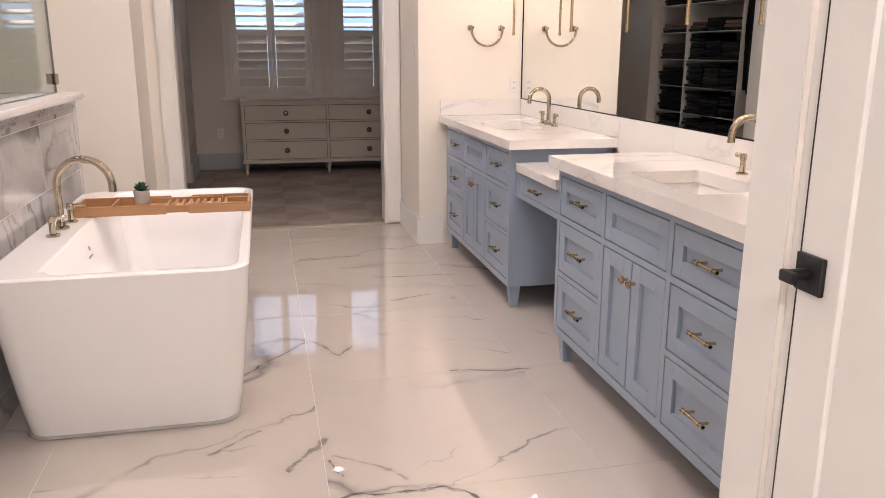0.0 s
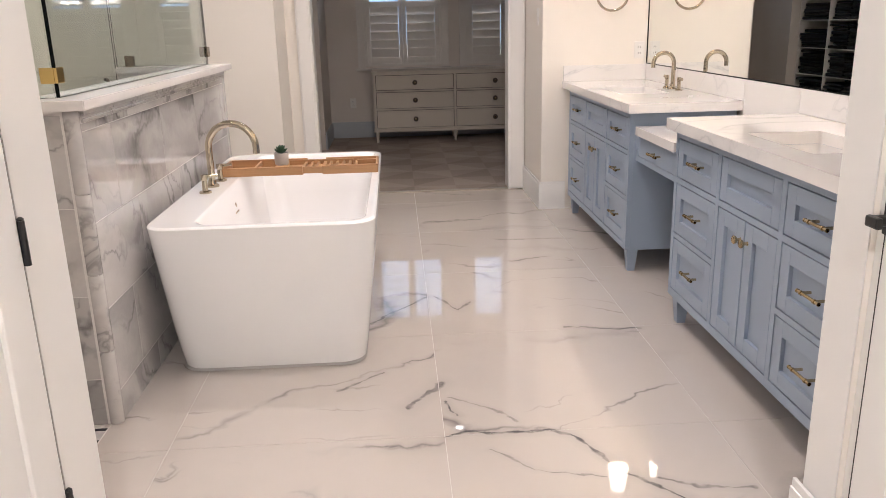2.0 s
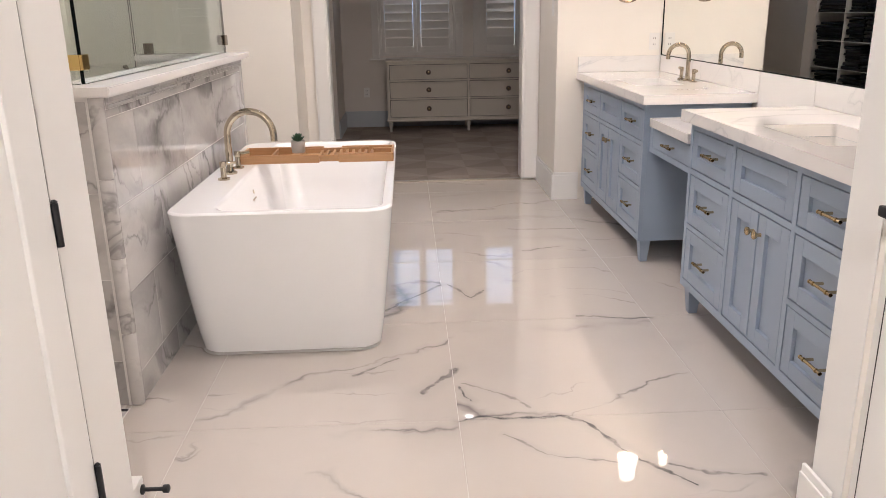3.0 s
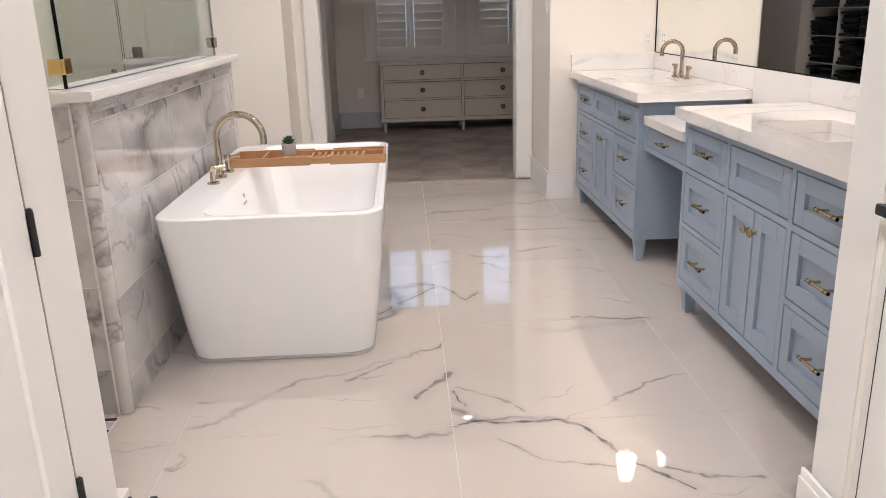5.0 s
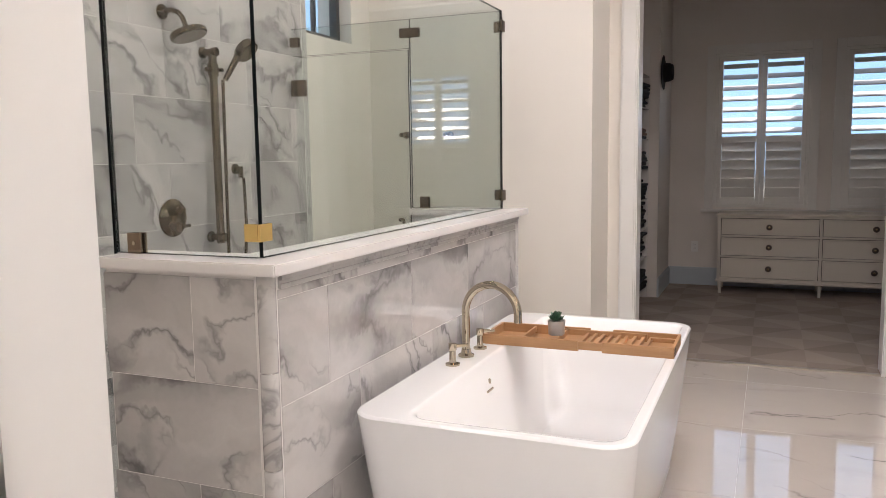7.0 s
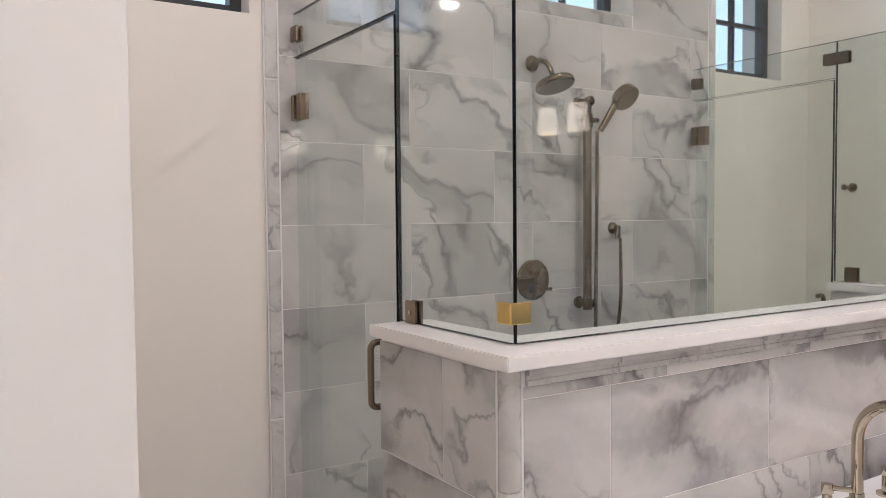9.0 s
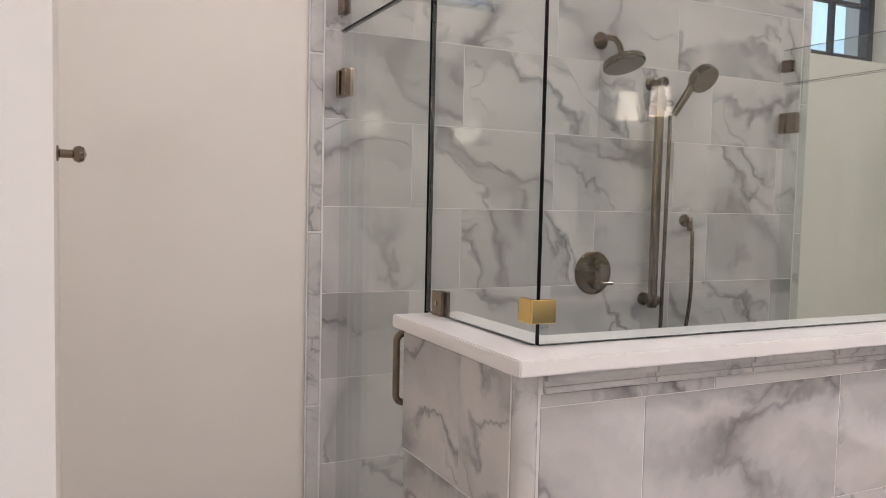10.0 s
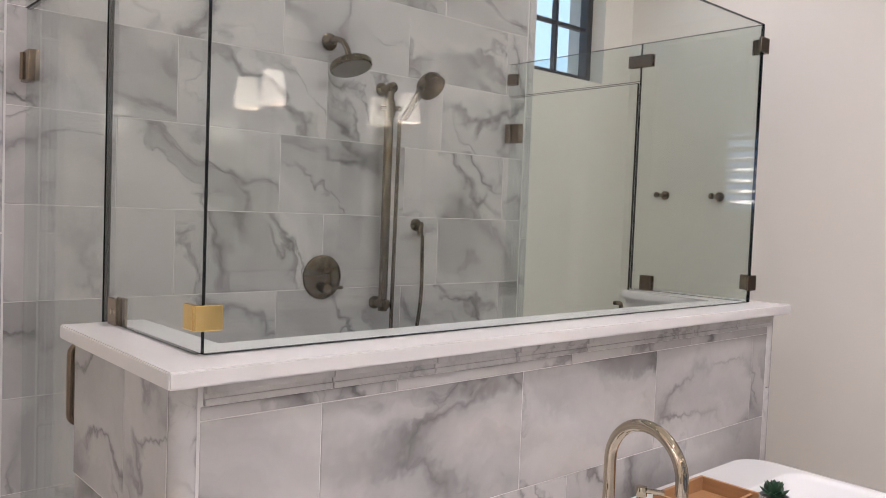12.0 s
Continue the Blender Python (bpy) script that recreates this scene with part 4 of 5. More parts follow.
def rounded(x0, x1, y0, y1, r, n=8):
    """A rectangle with round corners, as points."""
    pts = []
    for (cx, cy), a0 in (((x1 - r, y1 - r), 0), ((x0 + r, y1 - r), 90), ((x0 + r, y0 + r), 180), ((x1 - r, y0 + r), 270)):
        pts += [(p.x, p.y) for p in arc((cx, cy, 0), (1, 0, 0), (0, 1, 0), r, a0, a0 + 90, n)]
    return pts


def skin(bm, loops, cap_last=True, cap_first=False):
    rings = [[bm.verts.new((x, y, z)) for x, y in pts] for pts, z in loops]
    n = len(rings[0])
    for a, b in zip(rings, rings[1:]):
        for i in range(n):
            bm.faces.new((a[i], a[(i + 1) % n], b[(i + 1) % n], b[i]))
    if cap_last:
        bm.faces.new(rings[-1])
    if cap_first:
        bm.faces.new(rings[0][::-1])
    return bm


tub = thing("bathtub", (-0.32, 3.78, 0), "white freestanding rectangular bathtub with rounded corners", "bathtub")
loops = []
for i in range(9):
    f = i / 8
    w = f ** 0.85
    ins = 0.058 * (1 - w)
    loops.append((rounded(TX0 + ins * 0.9, TX1 - ins * 1.15, TY0 + ins * 1.9, TY1 - ins * 1.9, 0.10), 0.014 + (TZ - 0.022) * f))
loops.insert(0, (rounded(TX0 + 0.075, TX1 - 0.09, TY0 + 0.135, TY1 - 0.135, 0.09), 0.0))
loops.append((rounded(TX0 + 0.004, TX1 - 0.004, TY0 + 0.004, TY1 - 0.004, 0.098), TZ - 0.002))
loops.append((rounded(TX0 + 0.009, TX1 - 0.009, TY0 + 0.009, TY1 - 0.009, 0.095), TZ))
loops.append((rounded(TX0 + 0.014, TX1 - 0.014, TY0 + 0.014, TY1 - 0.014, 0.092), TZ))
ix0, ix1, iy0, iy1 = TX0 + 0.175, TX1 - 0.034, TY0 + 0.034, TY1 - 0.034
for ins, z, r in ((-0.010, TZ, 0.080), (-0.004, TZ, 0.076), (0.0, TZ - 0.0005, 0.075), (0.005, TZ - 0.003, 0.075), (0.010, TZ - 0.012, 0.075), (0.045, TZ - 0.20, 0.10), (0.085, TZ - 0.38, 0.12), (0.115, TZ - 0.43, 0.12), (0.20, TZ - 0.452, 0.10)):
    loops.append((rounded(ix0 + ins * 0.9, ix1 - ins * 0.75, iy0 + ins * 2.2, iy1 - ins * 2.2, r), z))
part("shell", skin(bmesh.new(), loops, True, True), TUB, tub, smooth=35)
bm = bmesh.new()
skin(bm, [(rounded(TX0 + 0.07, TX1 - 0.085, TY0 + 0.13, TY1 - 0.13, 0.09), 0.0002), (rounded(TX0 + 0.052, TX1 - 0.067, TY0 + 0.107, TY1 - 0.107, 0.09), 0.0035), (rounded(TX0 + 0.056, TX1 - 0.07, TY0 + 0.112, TY1 - 0.112, 0.09), 0.012)], True, True)
part("base_seal", bm, paint("grey_sealant", (0.45, 0.43, 0.41), 0.6, 0.1, 0), tub, "grey sealant line at the floor")
ox = ix0 + 0.030
bm = boxed(ox - 0.004, ox + 0.002, 3.655, 3.72, TZ - 0.120, TZ - 0.112, 0.002)
lathe(bm, [(0.001, -0.002), (0.010, -0.001), (0.010, 0.003), (0.001, 0.004)], (ox - 0.008, 3.70, TZ - 0.085), (1, 0, 0.2), 14)
part("overflow", bm, NICKEL, tub, "small metal overflow slot")

fx, fy = -0.648, 3.715
filler = thing("tub_faucet", (fx, fy, TZ), "polished champagne gooseneck tub filler on the tub deck", "faucet")
du = Vector((0.995, -0.09, 0)).normalized()
R = 0.108
base = Vector((fx, fy, TZ))
up = Vector((0, 0, 1))
pts = [base + up * 0.004, base + up * 0.10, base + up * 0.178] + arc(base + du * R + up * 0.178, tuple(-du), (0, 0, 1), R, 0, 180, 20)[1:] + [base + du * 2 * R + up * 0.150]
bm = tubed(pts, 0.0155, 18)
lathe(bm, [(0.031, 0.0003), (0.031, 0.008), (0.020, 0.014), (0.018, 0.03)], tuple(base), seg=22)
part("spout", bm, NICKEL, filler, smooth=45)
for hx, hy in ((-0.648, 3.575), (-0.638, 3.845)):
    bm = lathed([(0.027, 0.0003), (0.027, 0.007), (0.013, 0.012), (0.012, 0.055), (0.015, 0.058), (0.015, 0.082), (0.001, 0.084)], (hx, hy, TZ), seg=20)
    tube(bm, [(hx - 0.01, hy - 0.006, TZ + 0.072), (hx + 0.05, hy + 0.03, TZ + 0.072)], 0.007, 12)
    part("handle", bm, NICKEL, filler, smooth=45)

# caddy across the tub
CX0, CX1, CY0, CY1, CZ = -0.655, 0.106, 3.925, 4.175, TZ + 0.0015
caddy = thing("bath_caddy", ((CX0 + CX1) / 2, 4.05, CZ), "bamboo bath caddy laid across the tub rim", "bath caddy")
mx0, mx1 = -0.31, -0.145
part("middle_frame", box(box(boxed(mx0 - 0.12, mx1 + 0.12, CY0 + 0.012, CY0 + 0.024, CZ + 0.004, CZ + 0.036, 0.002), mx0 - 0.12, mx1 + 0.12, CY1 - 0.024, CY1 - 0.012, CZ + 0.004, CZ + 0.036, 0.002), mx0 - 0.11, mx1 + 0.11, CY0 + 0.025, CY1 - 0.025, CZ + 0.004, CZ + 0.012), BAMBOO, caddy)
for a, b in ((CX0, -0.26), (-0.165, CX1)):
    bm = boxed(a, b, CY0, CY0 + 0.011, CZ, CZ + 0.042, 0.002)
    box(bm, a, b, CY1 - 0.011, CY1, CZ, CZ + 0.042, 0.002)
    e0, e1 = (a, a + 0.012) if a == CX0 else (b - 0.012, b)
    box(bm, e0, e1, CY0 + 0.011, CY1 - 0.011, CZ, CZ + 0.042, 0.002)
    part("side_frame", bm, BAMBOO, caddy)
    part("tray_board", boxed(a + 0.012 * (a == CX0), b - 0.012 * (b == CX1), CY0 + 0.011, CY1 - 0.011, CZ, CZ + 0.0035), BAMBOO, caddy)
for x in (-0.50, -0.36):
    part("divider", boxed(x, x + 0.009, CY0 + 0.012, CY1 - 0.012, CZ + 0.0127, CZ + 0.036, 0.001), BAMBOO, caddy)
for i in range(9):
    x = -0.27 + i * 0.032
    part("slat", boxed(x, x + 0.013, CY0 + 0.026, CY1 - 0.026, CZ + 0.0125, CZ + 0.027, 0.002), BAMBOO, caddy)
part("rest_bar", boxed(0.00, 0.095, 4.06, 4.078, CZ + 0.036, CZ + 0.044, 0.002), BAMBOO, caddy)
# black boxes on the end board paint the shade of its slots
for i in range(3):
    part("dark_slot", boxed(CX1 - 0.001, CX1 + 0.001, 3.931 + i * 0.002, 3.966, CZ + 0.008 + i * 0.011, CZ + 0.012 + i * 0.011), HOLLOW_SHADE, caddy)

px, py, pz = -0.372, 4.03, CZ + 0.0365
pot = thing("potted_succulent", (px, py, pz), "small green succulent in a speckled grey pot", "potted plant")
bm = lathed([(0.001, 0), (0.030, 0), (0.033, 0.004), (0.036, 0.060), (0.033, 0.060), (0.031, 0.050), (0.001, 0.050)], (px, py, pz), seg=26)
part("pot", bm, POT, pot, smooth=40)
part("soil", lathed([(0.001, 0), (0.0305, 0.0), (0.0305, 0.003), (0.001, 0.004)], (px, py, pz + 0.050), seg=20), KNOB, pot)


def leaf_mesh(at, yaw, tilt, length, width):
    """A fleshy pointed leaf."""
    bm = bmesh.new()
    rings = []
    for f, w in ((0.0, 0.45), (0.3, 0.9), (0.6, 1.0), (0.85, 0.55), (1.0, 0.04)):
        x = f * length
        rings.append([bm.verts.new((x, math.cos(2 * math.pi * i / 8) * width * w, math.sin(2 * math.pi * i / 8) * width * w * 0.35 + 0.15 * length * f * f)) for i in range(8)])
    for a, b in zip(rings, rings[1:]):
        for i in range(8):
            bm.faces.new((a[i], a[(i + 1) % 8], b[(i + 1) % 8], b[i]))
    bm.faces.new(rings[0][::-1])
    bm.transform(Matrix.Translation(at) @ Matrix.Rotation(yaw, 4, "Z") @ Matrix.Rotation(-tilt, 4, "Y"))
    return bm


for ring, (count, tilt, length) in enumerate(((9, 0.45, 0.042), (8, 0.8, 0.042), (6, 1.15, 0.036), (3, 1.4, 0.028))):
    for i in range(count):
        part("leaf", leaf_mesh((px, py, pz + 0.055 + 0.004 * ring), 2 * math.pi * (i + 0.5 * ring) / count + random.uniform(-0.1, 0.1), tilt + random.uniform(-0.1, 0.1), length, 0.0105), LEAF, pot, smooth=60)

# ---- shower ----
PX, PYN, PYF = -0.795, 2.650, 4.868     # pony wall: tub side, near end, far end
CAP0, CAP1 = 1.086, 1.118


def u_shape(d, e):
    """The pony wall's plan, drawn in by d at the outside and e at the inside."""
    return [(PX + 0.02 - d, PYN - 0.02 + d), (PX + 0.02 - d, PYF + 0.02 - d), (-1.368 + e, PYF + 0.02 - d), (-1.368 + e, 4.755 + e), (-0.955 - e, 4.755 + e), (-0.955 - e, 2.790 - e), (-1.368 + e, 2.790 - e), (-1.368 + e, PYN - 0.02 + d)]


pony = part("wall_pony", prism(bmesh.new(), u_shape(0.0213, 0.010), 0, CAP0 - 0.001), GROUT)
tagged(pony, "low shower wall clad in grey veined marble tiles", "half wall", kind="structure")
bm = prism(bmesh.new(), [(-0.748, 2.615), (-0.748, 4.905), (-1.362, 4.905), (-1.362, 4.735), (-0.968, 4.735), (-0.968, 2.806), (-1.362, 2.806), (-1.362, 2.615)], CAP0, CAP1)
bmesh.ops.bevel(bm, geom=list(bm.edges), offset=0.003, segments=2, affect="EDGES")
tagged(part("pony_cap", bm, CAPQUARTZ), "white quartz cap on the low shower wall", "wall cap", kind="structure")

GX, GY0, GY1, GZ = -0.865, 2.720, 4.815, 2.118
T = 0.006


enclosure = thing("shower_enclosure", (GX, 3.755, CAP1), "frameless clear glass shower enclosure with brass clips", "shower enclosure")


def glass_panel(name, x0, x1, y0, y1, z0, z1, parent, dark=()):
    """A clear pane with polished edges; dark names the edges that read dark."""
    pane = part(name, boxed(x0, x1, y0, y1, z0, z1), GLASS, parent, "clear glass")
    pane.visible_shadow = False
    bm = bmesh.new()
    w = 0.0012
    along_x = x1 - x0 > y1 - y0
    if "top" in dark:
        box(bm, x0, x1, y0, y1, z1 + 0.0002, z1 + w)
    if "bottom" in dark:
        box(bm, x0, x1, y0, y1, z0 - w, z0 - 0.0002)
    if "start" in dark:
        box(bm, *((x0 - w, x0 - 0.0002, y0, y1) if along_x else (x0, x1, y0 - w, y0 - 0.0002)), z0, z1)
    if "end" in dark:
        box(bm, *((x1 + 0.0002, x1 + w, y0, y1) if along_x else (x0, x1, y1 + 0.0002, y1 + w)), z0, z1)
    part("edge", bm, GLASSEDGE, pane, "dark polished edge")
    return pane


def clip(gy, x0, x1, z0, z1):
    ob = part("clip", boxed(x0, x1, gy - 0.014, gy - 0.0055, z0, z1, 0.002), BRONZE, enclosure, "aged brass glass clip")
    part("back_plate", boxed(x0, x1, gy + 0.0055, gy + 0.014, z0, z1, 0.002), BRONZE, ob)
    for cx in ((x0 + x1) / 2,) if x1 - x0 < 0.07 else (x0 + 0.025, x1 - 0.025):
        part("screw", lathed([(0.001, 0), (0.006, 0.0), (0.006, 0.0015), (0.001, 0.002)], (cx, gy - 0.014, (z0 + z1) / 2), (0, -1, 0), 12), NICKEL, ob)


glass_panel("fixed_panel", GX - T, GX + T, GY0 + 0.006, GY1 - 0.006, CAP1 + 0.003, GZ, enclosure, ("top", "bottom", "start", "end"))
for gy, s in ((GY0, 1), (GY1, -1)):
    glass_panel("fixed_panel", -1.374, GX - T - 0.001, gy - T, gy + T, CAP1 + 0.003, GZ, enclosure, ("top", "bottom", "start"))
    glass_panel("transom_panel", -2.112, -1.379, gy - T, gy + T, 1.968, GZ, enclosure, ("top", "bottom"))
    door = thing("shower_door", (-2.1, gy, 0.025), "frameless clear glass shower door with a brass handle", "shower door", "shower doors")
    glass_panel("pane", -2.095, -1.386, gy - T, gy + T, 0.025, 1.960, door, ("top", "end"))
    out = -s
    hx = -1.455
    y1 = gy + out * (T + 0.042)
    bm = tubed([(hx, gy + out * T, 0.865), (hx, y1 - out * 0.012, 0.865)] + arc((hx, y1 - out * 0.015, 0.885), (0, out, 0), (0, 0, -1), 0.02, 60, 0, 4) + arc((hx, y1 - out * 0.015, 1.03), (0, out, 0), (0, 0, 1), 0.02, 0, 60, 4) + [(hx, y1 - out * 0.012, 1.050), (hx, gy + out * T, 1.050)], 0.0095, 12)
    part("handle", bm, BRONZE, door, "brass D handle", smooth=50)
    bm = boxed(-2.118, -2.03, gy - 0.016, gy + 0.016, 1.745, 1.835, 0.003)
    tube(bm, [(-2.085, gy - 0.019, 1.75), (-2.085, gy - 0.019, 1.83)], 0.007, 10)
    part("hinge", bm, BRONZE, door, "aged brass hinge", smooth=40)
    clip(gy, -2.118, -2.065, 2.02, 2.072)
    clip(gy, -1.325, -1.275, CAP1 + 0.0005, CAP1 + 0.062)
    clip(gy, -1.43, -1.32, 2.024, 2.072)


def corner_clip(y, s, z0, z1, r, material, label):
    """An angle of metal round the outside of a glass corner."""
    ob = part("corner_clip", boxed(GX + T + 0.0005, GX + T + 0.010, min(y - s * 0.018, y + s * r), max(y - s * 0.018, y + s * r), z0, z1, 0.002), material, enclosure, label)
    part("return_plate", boxed(GX - r, GX + T + 0.0003, min(y - s * 0.018, y - s * 0.0055), max(y - s * 0.018, y - s * 0.0055), z0, z1, 0.002), material, ob)


corner_clip(GY0, 1, CAP1 + 0.047, CAP1 + 0.096, 0.038, GOLD, "polished brass corner clip")
corner_clip(GY1, -1, CAP1 + 0.045, CAP1 + 0.100, 0.042, BRONZE, "aged brass corner clip")
corner_clip(GY1, -1, 2.015, 2.070, 0.042, BRONZE, "aged brass corner clip")

# shower fittings on the tiled wall
SX = -2.130
root = thing("wall_shower", (SX, 3.80, 2.045), "aged nickel shower head on a bent arm", "shower head")
part("flange", lathed([(0.001, 0), (0.034, 0.0), (0.034, 0.006), (0.018, 0.016), (0.011, 0.018)], (SX + 0.001, 3.80, 2.055), (1, 0, 0), 22), FIXTURE, root, smooth=40)
pts = [(SX + 0.012, 3.80, 2.055), (SX + 0.055, 3.802, 2.060), (SX + 0.088, 3.806, 2.048), (SX + 0.107, 3.811, 2.024), (SX + 0.117, 3.815, 1.994)]
part("arm", tubed(pts, 0.0115, 12), FIXTURE, root, smooth=60)
ax = Vector((0.32, 0.06, -0.94)).normalized()
hp = Vector((SX + 0.119, 3.816, 1.986))
bm = lathed([(0.012, -0.005), (0.018, 0.008), (0.030, 0.016), (0.078, 0.024), (0.083, 0.030), (0.083, 0.046), (0.079, 0.050)], tuple(hp), tuple(ax), 32)
part("head", bm, FIXTURE, root, smooth=40)
part("spray_plate", lathed([(0.001, 0.0505), (0.076, 0.0505), (0.074, 0.053), (0.001, 0.053)], tuple(hp), tuple(ax), 30), metal("spray_plate_grey", (0.28, 0.26, 0.24), 0.35), root, "grey spray plate")

ry, rx = 4.062, SX + 0.062
root = thing("hand_shower", (SX, ry, 1.0), "aged nickel slide rail with hand shower and hose", "hand shower")
part("rail", tubed([(rx, ry, 0.985), (rx, ry, 1.895)], 0.0190, 20), FIXTURE, root, smooth=40)
for z in (1.015, 1.905):
    bm = lathed([(0.001, 0), (0.027, 0.0), (0.027, 0.008), (0.016, 0.014), (0.015, 0.062), (0.0215, 0.064), (0.0215, 0.086), (0.001, 0.088)], (SX + 0.001, ry, z), (1, 0, 0), 20)
    part("bracket", bm, FIXTURE, root, smooth=40)
bm = tubed([(rx, ry, 1.79), (rx, ry, 1.85)], 0.0255, 18)
tube(bm, [(rx, ry - 0.05, 1.82), (rx + 0.01, ry + 0.055, 1.825)], 0.011, 12)
part("slider", bm, FIXTURE, root, smooth=40)
h0, h1 = Vector((rx + 0.03, ry + 0.048, 1.775)), Vector((rx + 0.080, ry + 0.118, 1.925))
bm = tubed([h0, h0.lerp(h1, 0.4), h0.lerp(h1, 0.8), h1], [0.013, 0.0155, 0.017, 0.024], 16)
part("wand", bm, FIXTURE, root, smooth=50)
ax = Vector((0.72, 0.12, -0.68)).normalized()
part("spray_head", lathed([(0.02, -0.022), (0.054, -0.016), (0.061, -0.003), (0.061, 0.026), (0.056, 0.031), (0.001, 0.031)], tuple(h1 + Vector((0.008, 0.018, 0.004))), tuple(ax), 26), FIXTURE, root, smooth=40)
oy, oz = 4.272, 1.345
bm = lathed([(0.001, 0), (0.027, 0.0), (0.027, 0.008), (0.012, 0.014), (0.012, 0.045), (0.001, 0.047)], (SX + 0.001, oy, oz), (1, 0, 0), 20)
tube(bm, [(SX + 0.038, oy, oz + 0.012), (SX + 0.038, oy, oz - 0.045)], 0.0125, 14)
part("wall_outlet", bm, FIXTURE, root, smooth=40)
hose = []
for i in range(49):
    f = i / 48
    g = min(1.0, max(0.0, (f - 0.14) / 0.48))
    y = oy + (ry + 0.034 - oy) * g * g * (3 - 2 * g)
    low = 0.80 + 0.06 * (2 * g - 1) ** 2
    z = low + (oz - 0.045 - low) * (1 - f / 0.30) if f < 0.30 else low if f < 0.66 else low + (1.775 - low) * (f - 0.66) / 0.34
    hose.append((SX + 0.055 + 0.035 * f, y, z))
part("hose", tubed(hose, 0.0082, 10), FIXTURE, root, "ribbed metal hose", smooth=60)

root = thing("shower_valve", (SX, 3.80, 1.13), "round aged nickel shower valve with two levers", "shower valve")
part("plate", lathed([(0.001, 0), (0.088, 0.0), (0.088, 0.006), (0.082, 0.011), (0.001, 0.012)], (SX + 0.001, 3.80, 1.128), (1, 0, 0), 40), FIXTURE, root, smooth=40)
for z, l in ((1.165, 0.045), (1.085, 0.075)):
    bm = lathed([(0.022, 0.0), (0.022, 0.03), (0.018, 0.034), (0.001, 0.035)], (SX + 0.012, 3.80, z), (1, 0, 0), 20)
    tube(bm, [(SX + 0.034, 3.80 - 0.025, z), (SX + 0.036, 3.80 + l, z + 0.002)], 0.0075, 12)
    part("handle", bm, FIXTURE, root, smooth=40)


def robe_hook(x, z):
    root = thing("robe_hook", (x, YN_W, z), "aged nickel robe hook on the white wall", "robe hook", "robe hooks")
    part("flange", lathed([(0.001, 0), (0.024, 0.0005), (0.024, 0.010), (0.010, 0.014)], (x, YN_W - 0.0005, z), (0, -1, 0), 20), BRONZE, root, smooth=40)
    part("peg", lathed([(0.009, 0.012), (0.009, 0.075), (0.015, 0.079), (0.016, 0.090), (0.001, 0.094)], (x, YN_W, z), (0, -1, 0), 18), BRONZE, root, smooth=40)


robe_hook(-1.875, 1.543)
robe_hook(-1.555, 1.538)
root = thing("robe_hook", (-1.30, YS, 1.482), "small aged nickel robe hook beside the entry", "robe hook", "robe hooks")
part("flange", lathed([(0.001, 0), (0.016, 0.0005), (0.016, 0.004), (0.008, 0.007)], (-1.30, YS + 0.0005, 1.482), (0, 1, 0), 20), BRONZE, root, smooth=40)
part("peg", lathed([(0.0085, 0.005), (0.0085, 0.030), (0.014, 0.033), (0.0175, 0.042), (0.014, 0.051), (0.001, 0.056)], (-1.30, YS, 1.482), (0, 1, 0), 18), BRONZE, root, smooth=40)

# black door stop on the plinth at the entry
tagged(part("trim", boxed(-0.66, -0.575, YS + 0.0185, 2.005, 0, 0.12, 0.003), TRIM), "white plinth block at the entry wall", "plinth block", kind="structure")
root = thing("door_stop", (-0.575, 1.985, 0.085), "black baseboard door stop with a rubber tip", "door stop")
bm = tubed([(-0.574, 1.985, 0.088), (-0.515, 1.985, 0.088)], 0.006, 12)
lathe(bm, [(0.014, 0), (0.014, 0.005), (0.007, 0.009)], (-0.5745, 1.985, 0.088), (1, 0, 0), 14)
part("rod", bm, BLACK, root, smooth=40)
part("tip", lathed([(0.011, 0), (0.012, 0.004), (0.012, 0.014), (0.008, 0.017), (0.001, 0.0175)], (-0.516, 1.985, 0.088), (1, 0, 0), 14), BLACK, root, smooth=40)

# ---- dressing room ----
DX0, DX1, DY0, DY1 = -0.045, 1.80, 9.07, 9.52
dresser = thing("dresser", ((DX0 + DX1) / 2, 9.3, 0.012), "greige six-drawer dresser with dark round knobs", "dresser")
part("top", boxed(DX0 - 0.012, DX1 + 0.012, DY0 - 0.012, DY1, 0.785, 0.808, 0.004), DRESSER, dresser)
bm = bmesh.new()
for a, b, c, d, e, f in ((DX0, DX0 + 0.03, DY0, DY1, 0.15, 0.784), (DX1 - 0.03, DX1, DY0, DY1, 0.15, 0.784), (DX0 + 0.03, DX1 - 0.03, DY1 - 0.02, DY1, 0.15, 0.784), (DX0 + 0.03, DX1 - 0.03, DY0, DY1 - 0.02, 0.15, 0.175)):
    box(bm, a, b, c, d, e, f, 0.002)
for z in (0.375, 0.578, 0.764):
    box(bm, DX0 + 0.03, DX1 - 0.03, DY0, DY0 + 0.03, z, z + 0.018)
mid = (DX0 + DX1) / 2
box(bm, mid - 0.012, mid + 0.012, DY0 + 0.001, DY0 + 0.03, 0.175, 0.784)
part("carcass", bm, DRESSER, dresser)
# black sheet that paints the shade between the drawers
part("inside", boxed(DX0 + 0.03, DX1 - 0.03, DY0 + 0.031, DY0 + 0.036, 0.176, 0.78), HOLLOW_SHADE, dresser)
part("base_moulding", boxed(DX0 - 0.010, DX1 + 0.010, DY0 - 0.010, DY1, 0.132, 0.1495, 0.004), DRESSER, dresser)
